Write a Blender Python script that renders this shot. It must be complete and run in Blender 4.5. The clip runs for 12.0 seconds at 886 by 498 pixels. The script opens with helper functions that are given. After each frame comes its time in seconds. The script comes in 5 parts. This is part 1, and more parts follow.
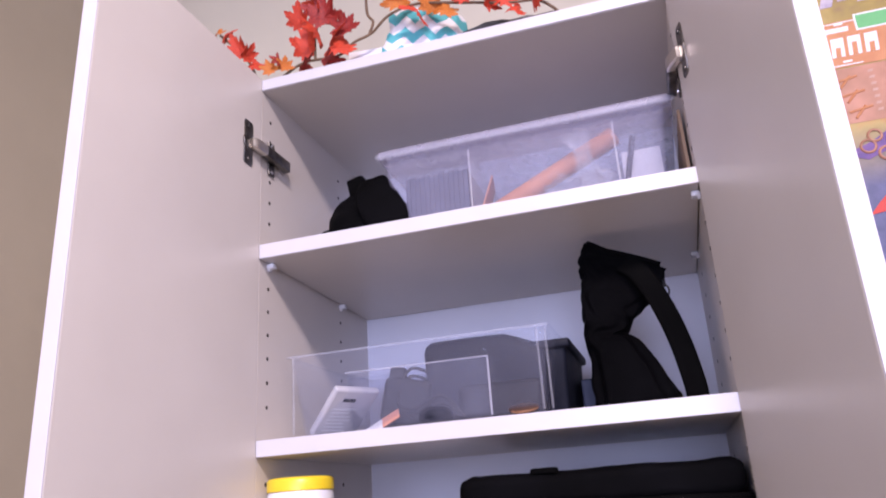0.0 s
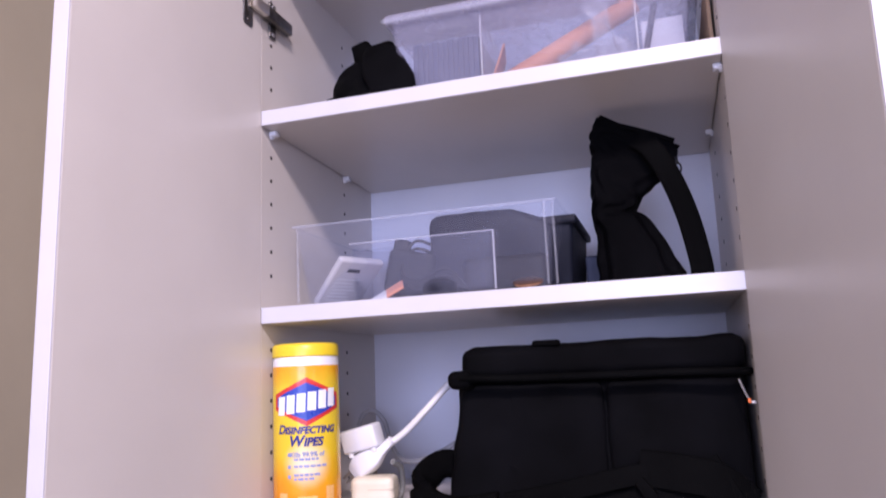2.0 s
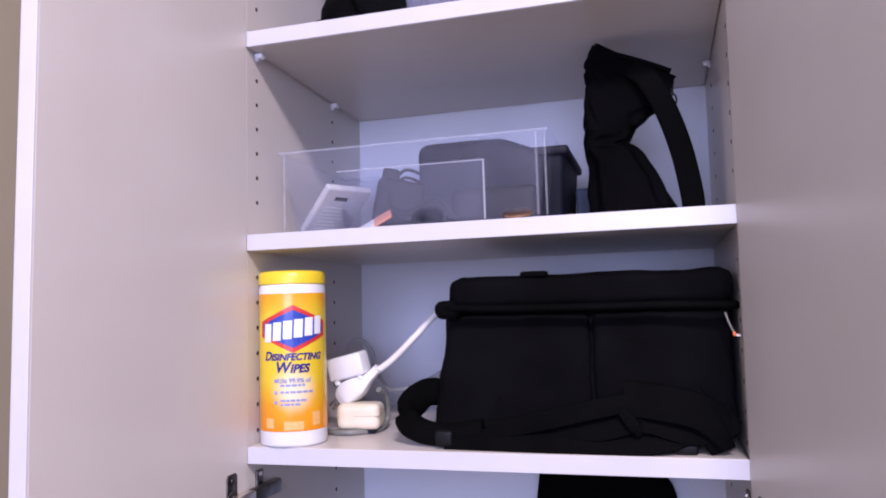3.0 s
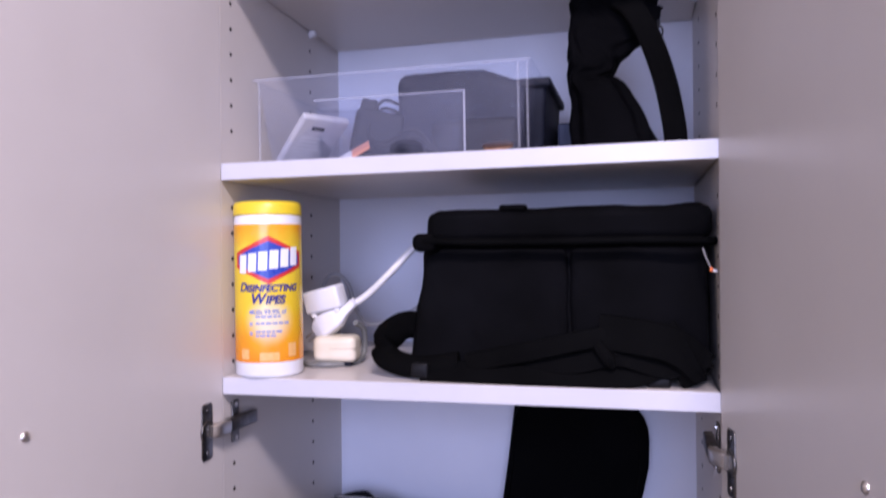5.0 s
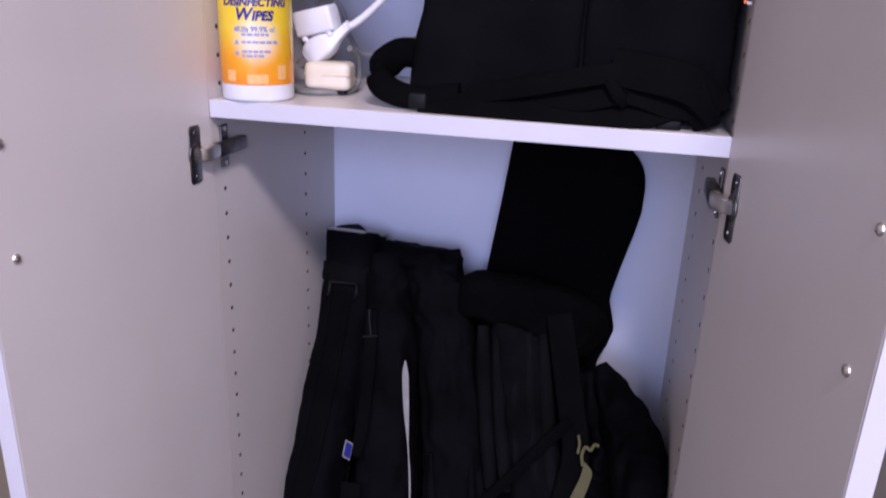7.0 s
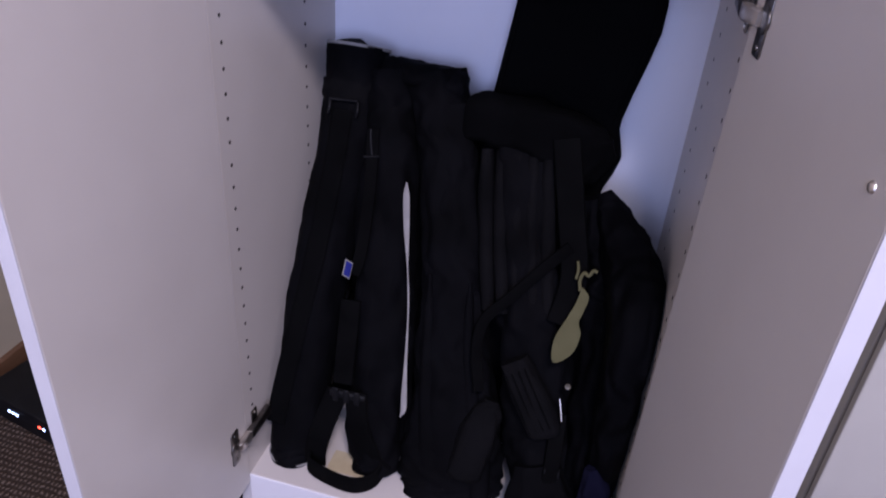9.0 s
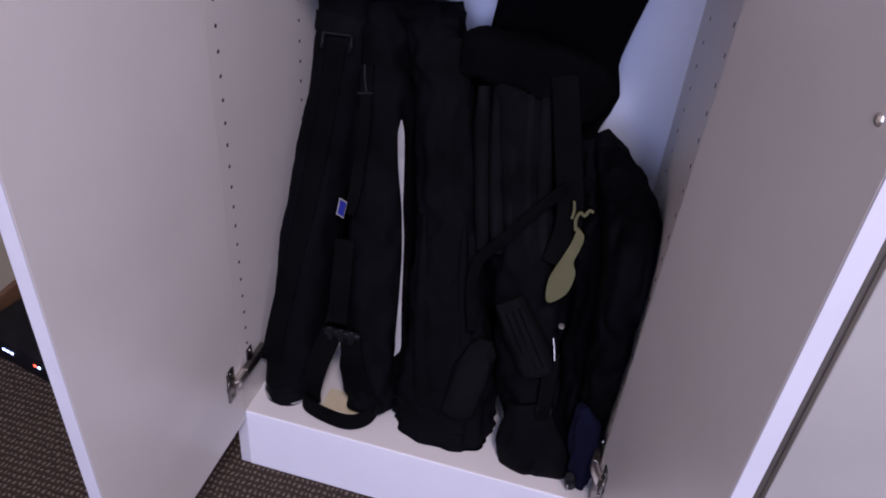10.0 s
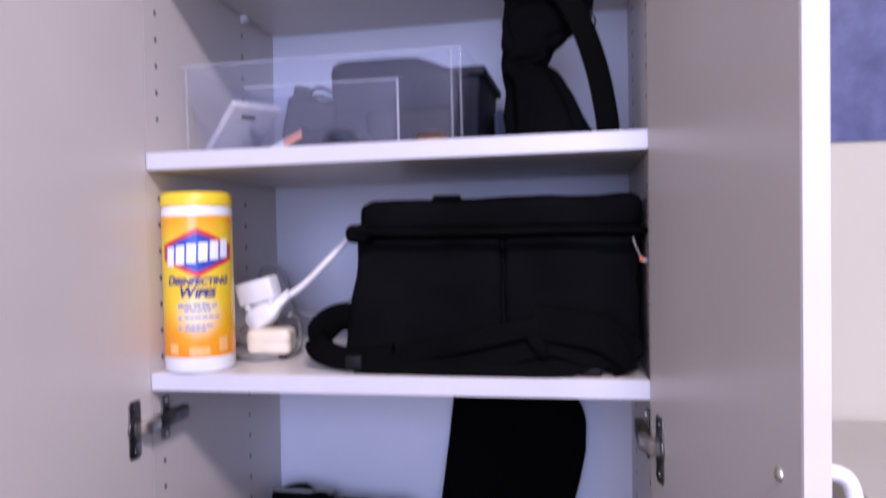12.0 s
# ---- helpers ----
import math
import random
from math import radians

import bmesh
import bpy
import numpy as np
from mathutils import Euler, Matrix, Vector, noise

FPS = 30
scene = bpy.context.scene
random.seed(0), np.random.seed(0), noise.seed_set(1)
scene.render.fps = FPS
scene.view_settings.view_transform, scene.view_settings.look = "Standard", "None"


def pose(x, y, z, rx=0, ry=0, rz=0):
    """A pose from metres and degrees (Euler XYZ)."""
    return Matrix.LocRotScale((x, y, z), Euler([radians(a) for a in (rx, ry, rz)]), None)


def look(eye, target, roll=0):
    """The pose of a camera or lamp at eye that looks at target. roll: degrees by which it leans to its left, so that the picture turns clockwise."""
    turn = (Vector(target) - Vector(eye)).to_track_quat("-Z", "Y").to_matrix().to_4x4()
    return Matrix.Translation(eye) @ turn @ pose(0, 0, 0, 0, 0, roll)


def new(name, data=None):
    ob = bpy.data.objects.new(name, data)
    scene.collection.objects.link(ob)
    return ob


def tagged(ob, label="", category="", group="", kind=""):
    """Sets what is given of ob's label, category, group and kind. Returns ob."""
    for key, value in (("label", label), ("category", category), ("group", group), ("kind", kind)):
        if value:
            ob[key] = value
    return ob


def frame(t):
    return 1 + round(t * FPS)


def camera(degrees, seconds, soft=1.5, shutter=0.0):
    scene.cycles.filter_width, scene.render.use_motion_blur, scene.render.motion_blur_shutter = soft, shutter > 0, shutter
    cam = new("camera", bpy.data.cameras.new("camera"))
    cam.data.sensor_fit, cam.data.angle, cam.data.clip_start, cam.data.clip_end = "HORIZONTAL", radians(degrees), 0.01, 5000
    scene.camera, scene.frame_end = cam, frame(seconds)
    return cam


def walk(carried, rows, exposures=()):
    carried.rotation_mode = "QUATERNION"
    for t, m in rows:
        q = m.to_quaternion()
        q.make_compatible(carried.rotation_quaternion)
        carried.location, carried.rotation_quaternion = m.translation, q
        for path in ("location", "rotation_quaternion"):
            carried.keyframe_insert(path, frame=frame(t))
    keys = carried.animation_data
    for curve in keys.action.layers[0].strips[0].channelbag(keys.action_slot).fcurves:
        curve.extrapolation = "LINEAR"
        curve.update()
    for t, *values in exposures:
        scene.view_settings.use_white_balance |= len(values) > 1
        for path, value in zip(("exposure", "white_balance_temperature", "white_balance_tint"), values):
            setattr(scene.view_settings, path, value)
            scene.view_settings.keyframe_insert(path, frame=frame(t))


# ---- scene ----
cam = camera(61.4, 12.0, soft=1.9, shutter=0.5)
PATH = [
    (0, (0.224, -0.859, 1.139), (-0.307, 0.961, 1.775), -3.7),
    (0.5, (0.22, -0.855, 1.14), (-0.324, 0.988, 1.693), -3.4),
    (1, (0.215, -0.851, 1.139), (-0.35, 1.012, 1.598), -3.0),
    (1.5, (0.214, -0.846, 1.137), (-0.364, 1.027, 1.532), -2.6),
    (2, (0.212, -0.843, 1.134), (-0.36, 1.045, 1.46), -2.2),
    (2.5, (0.208, -0.837, 1.13), (-0.359, 1.071, 1.329), -1.6),
    (3, (0.208, -0.832, 1.128), (-0.345, 1.084, 1.282), -1.3),
    (4.8, (0.212, -0.825, 1.114), (-0.299, 1.107, 1.185), -0.8),
    (5, (0.208, -0.82, 1.116), (-0.3, 1.115, 1.117), -0.5),
    (5.5, (0.202, -0.81, 1.109), (-0.299, 1.118, 0.933), 0.3),
    (6, (0.198, -0.797, 1.103), (-0.287, 1.107, 0.73), 1.0),
    (6.5, (0.195, -0.787, 1.094), (-0.271, 1.079, 0.545), 1.9),
    (7, (0.192, -0.783, 1.087), (-0.261, 1.055, 0.442), 2.4),
    (7.2, (0.192, -0.782, 1.082), (-0.257, 1.038, 0.386), 2.6),
    (8.8, (0.185, -0.767, 1.064), (-0.204, 0.913, 0.051), 4.1),
    (9, (0.188, -0.767, 1.053), (-0.202, 0.899, 0.018), 4.6),
    (9.5, (0.189, -0.763, 1.047), (-0.181, 0.867, -0.05), 4.8),
    (9.7, (0.183, -0.768, 1.045), (-0.164, 0.85, -0.079), 5.4),
    (10, (0.185, -0.766, 1.042), (-0.156, 0.83, -0.115), 5.5),
    (10.5, (0.198, -0.762, 1.044), (-0.187, 0.89, -0.015), 4.7),
    (11, (0.214, -0.768, 1.075), (-0.152, 1.062, 0.355), 2.3),
    (11.5, (0.219, -0.787, 1.094), (-0.148, 1.147, 0.74), 0.9),
    (12, (0.225, -0.808, 1.123), (-0.154, 1.156, 1.081), -0.9),
]
walk(cam, [(t, look(eye, target, roll)) for t, eye, target, roll in PATH], exposures=[(0.0, 0.2, 6000, 27), (3.0, 0.1, 5700, 27), (6.5, 0.0, 5550, 28), (9.0, -0.18, 5450, 27), (10.3, -0.18, 5450, 27), (12.0, 0.0, 5550, 27)])

# ---- light ----
def node_mat(name):
    m = bpy.data.materials.new(name)
    m.use_nodes = True
    nt = m.node_tree
    return m, nt, nt.nodes["Principled BSDF"]


def link(nt, a, b):
    nt.links.new(a, b)


world = bpy.data.worlds.new("world")
scene.world = world
world.use_nodes = True
world.node_tree.nodes["Background"].inputs[0].default_value = (0.75, 0.85, 1.0, 1)
world.node_tree.nodes["Background"].inputs[1].default_value = 0.3


def area_lamp(name, m, sx, sy, watts, colour):
    d = bpy.data.lights.new(name, "AREA")
    d.shape, d.size, d.size_y, d.energy, d.color = "RECTANGLE", sx, sy, watts, colour
    ob = new(name, d)
    ob.matrix_world = m
    return ob


area_lamp("window_daylight", look((0.40, -3.0, 1.50), (0.1, 0, 0.95)), 1.5, 1.15, 50, (0.66, 0.73, 1.0))
area_lamp("ceiling_lamp_light", look((0.62, -1.65, 2.5), (0.52, -1.4, 0)), 0.45, 0.3, 70, (1.0, 0.86, 0.77))

# ---- materials ----
def ramp(nt, fac, stops):
    n = nt.nodes.new("ShaderNodeValToRGB")
    while len(n.color_ramp.elements) < len(stops):
        n.color_ramp.elements.new(0.5)
    for e, (p, c) in zip(n.color_ramp.elements, stops):
        e.position, e.color = p, (*c, 1)
    link(nt, fac, n.inputs[0])
    return n.outputs[0]


def coords(nt, scale=(1, 1, 1)):
    tc, mp = nt.nodes.new("ShaderNodeTexCoord"), nt.nodes.new("ShaderNodeMapping")
    mp.inputs["Scale"].default_value = scale
    link(nt, tc.outputs["Object"], mp.inputs[0])
    return mp.outputs[0]


def noise_fac(nt, vec, scale, detail=3, rough=0.5):
    n = nt.nodes.new("ShaderNodeTexNoise")
    n.inputs["Scale"].default_value, n.inputs["Detail"].default_value, n.inputs["Roughness"].default_value = scale, detail, rough
    link(nt, vec, n.inputs["Vector"])
    return n.outputs[0]


def bump(nt, bsdf, fac, strength, distance):
    b = nt.nodes.new("ShaderNodeBump")
    b.inputs["Strength"].default_value, b.inputs["Distance"].default_value = strength, distance
    link(nt, fac, b.inputs["Height"])
    link(nt, b.outputs[0], bsdf.inputs["Normal"])


def mottled(name, c0, c1, rough=0.5, scale=8, fine=180, bump_s=0.15, bump_d=0.0005, metal=0.0, stretch=(1, 1, 1), rough_var=0.1, sheen=0.0, spec=0.5):
    """A surface with broad blotches, fine grain in its relief and uneven gloss."""
    m, nt, b = node_mat(name)
    v = coords(nt, stretch)
    broad, grain = noise_fac(nt, v, scale, 4), noise_fac(nt, v, fine, 3)
    link(nt, ramp(nt, broad, [(0.32, c0), (0.68, c1)]), b.inputs["Base Color"])
    r = nt.nodes.new("ShaderNodeMapRange")
    r.inputs[3].default_value, r.inputs[4].default_value = max(rough - rough_var, 0.03), min(rough + rough_var, 1)
    link(nt, grain, r.inputs[0])
    link(nt, r.outputs[0], b.inputs["Roughness"])
    b.inputs["Metallic"].default_value = metal
    b.inputs["Specular IOR Level"].default_value = spec
    b.inputs["Sheen Weight"].default_value = sheen
    bump(nt, b, grain, bump_s, bump_d)
    return m


def woven(name, c0, c1, pitch=0.0012, rough=0.85, sheen=0.0, spec=0.07):
    """Woven cloth: two crossing sets of ridges and a broad fading."""
    m, nt, b = node_mat(name)
    v = coords(nt)
    broad = noise_fac(nt, v, 14, 4)
    link(nt, ramp(nt, broad, [(0.3, c0), (0.7, c1)]), b.inputs["Base Color"])
    b.inputs["Roughness"].default_value = rough
    b.inputs["Sheen Weight"].default_value = sheen
    b.inputs["Specular IOR Level"].default_value = spec
    waves = []
    for ax in ("X", "Z"):
        w = nt.nodes.new("ShaderNodeTexWave")
        w.bands_direction = ax
        w.inputs["Scale"].default_value = 0.31 / pitch
        w.inputs["Distortion"].default_value = 0.6
        link(nt, v, w.inputs["Vector"])
        waves.append(w.outputs["Fac"])
    mx = nt.nodes.new("ShaderNodeMath")
    mx.operation = "MAXIMUM"
    link(nt, waves[0], mx.inputs[0])
    link(nt, waves[1], mx.inputs[1])
    cr = noise_fac(nt, v, 30, 4)
    ad = nt.nodes.new("ShaderNodeMath")
    ad.operation = "MULTIPLY_ADD"
    ad.inputs[1].default_value = 3.0
    link(nt, cr, ad.inputs[0])
    link(nt, mx.outputs[0], ad.inputs[2])
    bump(nt, b, ad.outputs[0], 0.5, 0.0007)
    return m


def clear_plastic(name, body, tint=(0.9, 0.92, 1.0), rough=0.08):
    """Thin clear moulded plastic: mostly see-through, faintly milky and scuffed."""
    m, nt, b = node_mat(name)
    v = coords(nt)
    b.inputs["Base Color"].default_value = (*tint, 1)
    b.inputs["Roughness"].default_value = rough
    b.inputs["Specular IOR Level"].default_value = 0.6
    tr, mix = nt.nodes.new("ShaderNodeBsdfTransparent"), nt.nodes.new("ShaderNodeMixShader")
    tr.inputs[0].default_value = (0.97, 0.975, 0.99, 1)
    sc = noise_fac(nt, v, 22, 5, 0.65)
    rg = nt.nodes.new("ShaderNodeMapRange")
    rg.inputs[1].default_value, rg.inputs[2].default_value = 0.3, 0.75
    rg.inputs[3].default_value, rg.inputs[4].default_value = body * 0.9, body * 1.15
    link(nt, sc, rg.inputs[0])
    link(nt, rg.outputs[0], mix.inputs[0])
    link(nt, tr.outputs[0], mix.inputs[1])
    link(nt, b.outputs[0], mix.inputs[2])
    link(nt, mix.outputs[0], nt.nodes["Material Output"].inputs[0])
    bump(nt, b, sc, 0.1, 0.0006)
    return m


def emitter(name, c, s):
    m, nt, b = node_mat(name)
    b.inputs["Base Color"].default_value = (*c, 1)
    b.inputs["Emission Color"].default_value, b.inputs["Emission Strength"].default_value = (*c, 1), s
    return m


LAMINATE = mottled("grey_laminate", (0.60, 0.558, 0.512), (0.64, 0.598, 0.550), 0.33, 5, 420, 0.12, 0.0003, rough_var=0.06)
EDGE = mottled("white_edging", (0.57, 0.56, 0.585), (0.61, 0.60, 0.625), 0.35, 9, 300, 0.08, 0.0003)
# kick board white, raised in colour for the extra light falling there
BRIGHT_PANEL = mottled("brightened_white_panel", (0.77, 0.76, 0.78), (0.81, 0.80, 0.82), 0.4, 7, 280, 0.1, 0.0003)
BACKING = mottled("white_backing_board", (0.72, 0.735, 0.81), (0.77, 0.785, 0.86), 0.5, 6, 260, 0.12, 0.0003)
NICKEL = mottled("nickel", (0.74, 0.69, 0.62), (0.86, 0.81, 0.74), 0.34, 40, 300, 0.1, 0.0002, metal=1.0)
DARK_METAL = mottled("dark_nickel", (0.10, 0.095, 0.09), (0.25, 0.23, 0.21), 0.33, 60, 300, 0.1, 0.0002, metal=1.0)
HOLE = mottled("hole_shade", (0.03, 0.025, 0.022), (0.05, 0.04, 0.035), 0.9, 60)
WHITE_PLASTIC = mottled("white_plastic", (0.80, 0.80, 0.81), (0.84, 0.84, 0.85), 0.35, 20, 200, 0.06, 0.0003)
CREAM_PLASTIC = mottled("cream_plastic", (0.72, 0.64, 0.46), (0.80, 0.72, 0.56), 0.4, 25, 200, 0.06, 0.0003)
GREY_CORD = mottled("grey_cord", (0.40, 0.40, 0.42), (0.50, 0.50, 0.52), 0.5, 30, 200)
WHITE_CORD = mottled("white_cord", (0.70, 0.69, 0.68), (0.78, 0.77, 0.76), 0.45, 30, 200)
CLEAR_PIN = clear_plastic("clear_pin", 0.75, (0.95, 0.95, 0.97))
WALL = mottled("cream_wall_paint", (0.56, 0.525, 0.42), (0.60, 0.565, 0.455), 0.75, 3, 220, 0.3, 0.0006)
# unseen walls, made paler than the cream one to bounce fill light
WALL_BOUNCE = mottled("bounce_white_wall", (0.76, 0.74, 0.70), (0.80, 0.78, 0.74), 0.75, 3, 220, 0.3, 0.0006)
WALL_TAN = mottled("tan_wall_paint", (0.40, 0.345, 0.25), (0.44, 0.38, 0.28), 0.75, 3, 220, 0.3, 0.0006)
CEILING = mottled("ceiling_paint", (0.76, 0.75, 0.72), (0.80, 0.79, 0.76), 0.85, 3, 200)
WOOD = mottled("brown_baseboard_wood", (0.10, 0.05, 0.025), (0.17, 0.09, 0.045), 0.45, 14, 160, 0.2, 0.0006, stretch=(4, 0.4, 4))
BLACK_CLOTH = woven("black_nylon", (0.0010, 0.0010, 0.0013), (0.0030, 0.0030, 0.0040), rough=0.72, spec=0.055)
BLACK_CANVAS = woven("black_canvas", (0.0025, 0.0025, 0.0028), (0.006, 0.0058, 0.0065), 0.0018, spec=0.05)
SATIN_BLACK = woven("satin_black_lining", (0.0010, 0.0010, 0.0014), (0.0026, 0.0026, 0.0034), 0.0009, 0.55, 0.0, 0.03)
NAVY = woven("navy_lining", (0.003, 0.003, 0.010), (0.006, 0.006, 0.018), 0.0012)
WEBBING = woven("black_webbing", (0.0009, 0.0009, 0.0010), (0.0023, 0.0023, 0.0025), 0.0022, 0.8, spec=0.05)
FOAM = mottled("black_neoprene", (0.0012, 0.0012, 0.0014), (0.0022, 0.0022, 0.0025), 0.92, 10, 500, 0.3, 0.0004, spec=0.04)
OLIVE = woven("olive_lining", (0.085, 0.081, 0.038), (0.12, 0.113, 0.057), 0.0012)
PIPING = mottled("off_white_piping", (0.21, 0.20, 0.19), (0.28, 0.27, 0.255), 0.7, 40, 300)
BLACK_PLASTIC = mottled("black_plastic", (0.004, 0.004, 0.005), (0.008, 0.008, 0.009), 0.5, 30, 220, spec=0.15)
GREY_PLASTIC = mottled("dark_grey_plastic", (0.006, 0.007, 0.013), (0.011, 0.013, 0.023), 0.55, 20, 90, spec=0.15)
CLEAR = clear_plastic("clear_bin_plastic", 0.04, (0.70, 0.72, 0.93))
MILKY = clear_plastic("milky_box_plastic", 0.105, (0.68, 0.66, 0.86))
CLEAR_EDGE = clear_plastic("clear_bin_rim", 0.3, (0.9, 0.9, 0.95))
CLEAR_CORNER = clear_plastic("clear_bin_corner", 0.09, (0.85, 0.87, 0.95))
CRINKLE = clear_plastic("crinkled_film", 0.09, (0.95, 0.95, 1.0), 0.12)
KRAFT = mottled("orange_cardboard", (0.42, 0.155, 0.055), (0.50, 0.20, 0.08), 0.7, 18, 250)
CARD = mottled("brown_cardboard", (0.36, 0.25, 0.16), (0.44, 0.31, 0.21), 0.8, 18, 250)
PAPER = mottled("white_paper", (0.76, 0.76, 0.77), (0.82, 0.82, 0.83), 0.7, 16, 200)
# white paper with a darker colour, dimmed as if behind hazy plastic
DIM_PAPER = mottled("dimmed_white_paper", (0.42, 0.42, 0.46), (0.5, 0.5, 0.54), 0.7, 16, 200)
PRINT = mottled("grey_print", (0.56, 0.58, 0.61), (0.62, 0.64, 0.67), 0.7, 40)
SLATE = mottled("slate_blue_folders", (0.03, 0.038, 0.075), (0.05, 0.062, 0.11), 0.6, 30, 200)
GREY_FELT = woven("grey_felt", (0.10, 0.10, 0.10), (0.17, 0.165, 0.16), 0.002)
TAN_PAPER = mottled("tan_paper", (0.52, 0.44, 0.28), (0.60, 0.52, 0.34), 0.8, 30)
COPPER = mottled("copper", (0.55, 0.30, 0.18), (0.70, 0.42, 0.28), 0.3, 50, metal=1.0)
RED = mottled("logo_red", (0.62, 0.035, 0.03), (0.66, 0.05, 0.04), 0.3, 30)
BLUE = mottled("logo_blue", (0.025, 0.055, 0.36), (0.03, 0.07, 0.42), 0.3, 30)
NAVY_INK = mottled("navy_ink", (0.010, 0.016, 0.17), (0.014, 0.02, 0.21), 0.35, 30)
PALE_INK = mottled("faded_blue_ink", (0.22, 0.26, 0.50), (0.30, 0.34, 0.56), 0.4, 60)
LABEL_WHITE = mottled("label_white", (0.85, 0.85, 0.85), (0.88, 0.88, 0.88), 0.3, 30)
LID_YELLOW = mottled("yellow_lid", (0.80, 0.58, 0.015), (0.84, 0.63, 0.02), 0.35, 25)
ORANGE = mottled("orange_tag", (0.8, 0.16, 0.03), (0.85, 0.2, 0.04), 0.5, 60)
FILING = mottled("cream_painted_steel", (0.42, 0.40, 0.36), (0.47, 0.45, 0.40), 0.45, 4, 240, 0.15, 0.0004)
STEM = mottled("brown_stem", (0.10, 0.06, 0.035), (0.18, 0.11, 0.06), 0.7, 60)


def leaf_material(name, a, b_, c):
    m, nt, b = node_mat(name)
    v = coords(nt)
    link(nt, ramp(nt, noise_fac(nt, v, 28, 4, 0.6), [(0.3, a), (0.5, b_), (0.72, c)]), b.inputs["Base Color"])
    b.inputs["Roughness"].default_value = 0.55
    bump(nt, b, noise_fac(nt, v, 160, 3), 0.4, 0.001)
    return m


LEAF_RED = leaf_material("red_leaf", (0.20, 0.012, 0.01), (0.62, 0.05, 0.018), (0.72, 0.10, 0.02))
LEAF_ORANGE = leaf_material("orange_leaf", (0.30, 0.07, 0.015), (0.60, 0.17, 0.02), (0.55, 0.26, 0.04))
LEAF_DARK = leaf_material("dark_red_leaf", (0.06, 0.008, 0.012), (0.30, 0.02, 0.015), (0.55, 0.05, 0.02))


def label_material():
    """Printed sleeve: yellow above, orange below, with a pale glow behind the small print."""
    m, nt, b = node_mat("yellow_orange_sleeve")
    tc, sep = nt.nodes.new("ShaderNodeTexCoord"), nt.nodes.new("ShaderNodeSeparateXYZ")
    link(nt, tc.outputs["Object"], sep.inputs[0])
    n = noise_fac(nt, tc.outputs["Object"], 22, 3)
    ad = nt.nodes.new("ShaderNodeMath")
    ad.operation = "MULTIPLY_ADD"
    ad.inputs[1].default_value = 0.05
    link(nt, n, ad.inputs[0])
    link(nt, sep.outputs[2], ad.inputs[2])
    mr = nt.nodes.new("ShaderNodeMapRange")
    mr.inputs[1].default_value, mr.inputs[2].default_value = 0.045, 0.21
    link(nt, ad.outputs[0], mr.inputs[0])
    base = ramp(nt, mr.outputs[0], [(0.0, (0.82, 0.26, 0.005)), (0.15, (0.84, 0.36, 0.008)), (0.36, (0.84, 0.57, 0.02)),
                                    (0.82, (0.83, 0.62, 0.035)), (0.94, (0.83, 0.42, 0.012)), (1.0, (0.82, 0.36, 0.01))])
    # pale round print behind the small words
    vd = nt.nodes.new("ShaderNodeVectorMath")
    vd.operation = "DISTANCE"
    link(nt, tc.outputs["Object"], vd.inputs[0])
    vd.inputs[1].default_value = (0.0192, -0.0368, 0.069)
    mp = nt.nodes.new("ShaderNodeMapRange")
    mp.interpolation_type = "SMOOTHSTEP"
    mp.inputs[1].default_value, mp.inputs[2].default_value, mp.inputs[3].default_value, mp.inputs[4].default_value = 0.008, 0.034, 0.75, 0.0
    link(nt, vd.outputs["Value"], mp.inputs[0])
    mx = nt.nodes.new("ShaderNodeMix")
    mx.data_type = "RGBA"
    link(nt, mp.outputs[0], mx.inputs[0])
    link(nt, base, mx.inputs[6])
    mx.inputs[7].default_value = (0.85, 0.80, 0.62, 1)
    link(nt, mx.outputs[2], b.inputs["Base Color"])
    b.inputs["Roughness"].default_value = 0.22
    return m


SLEEVE = label_material()


def carpet_material():
    m, nt, b = node_mat("brown_looped_carpet")
    v = coords(nt)
    w = nt.nodes.new("ShaderNodeTexWave")
    w.bands_direction = "Y"
    w.inputs["Scale"].default_value, w.inputs["Distortion"].default_value, w.inputs["Detail"].default_value = 26, 3.2, 2
    w.inputs["Detail Scale"].default_value = 3
    link(nt, v, w.inputs["Vector"])
    w2 = nt.nodes.new("ShaderNodeTexWave")
    w2.bands_direction = "X"
    w2.inputs["Scale"].default_value, w2.inputs["Distortion"].default_value = 34, 4.5
    link(nt, v, w2.inputs["Vector"])
    mu = nt.nodes.new("ShaderNodeMath")
    mu.operation = "MULTIPLY"
    link(nt, w.outputs["Fac"], mu.inputs[0])
    link(nt, w2.outputs["Fac"], mu.inputs[1])
    link(nt, ramp(nt, mu.outputs[0], [(0.05, (0.035, 0.025, 0.019)), (0.35, (0.075, 0.055, 0.042)), (0.8, (0.15, 0.115, 0.09))]), b.inputs["Base Color"])
    b.inputs["Roughness"].default_value = 0.95
    b.inputs["Specular IOR Level"].default_value = 0.1
    bump(nt, b, mu.outputs[0], 0.9, 0.004)
    return m


CARPET = carpet_material()


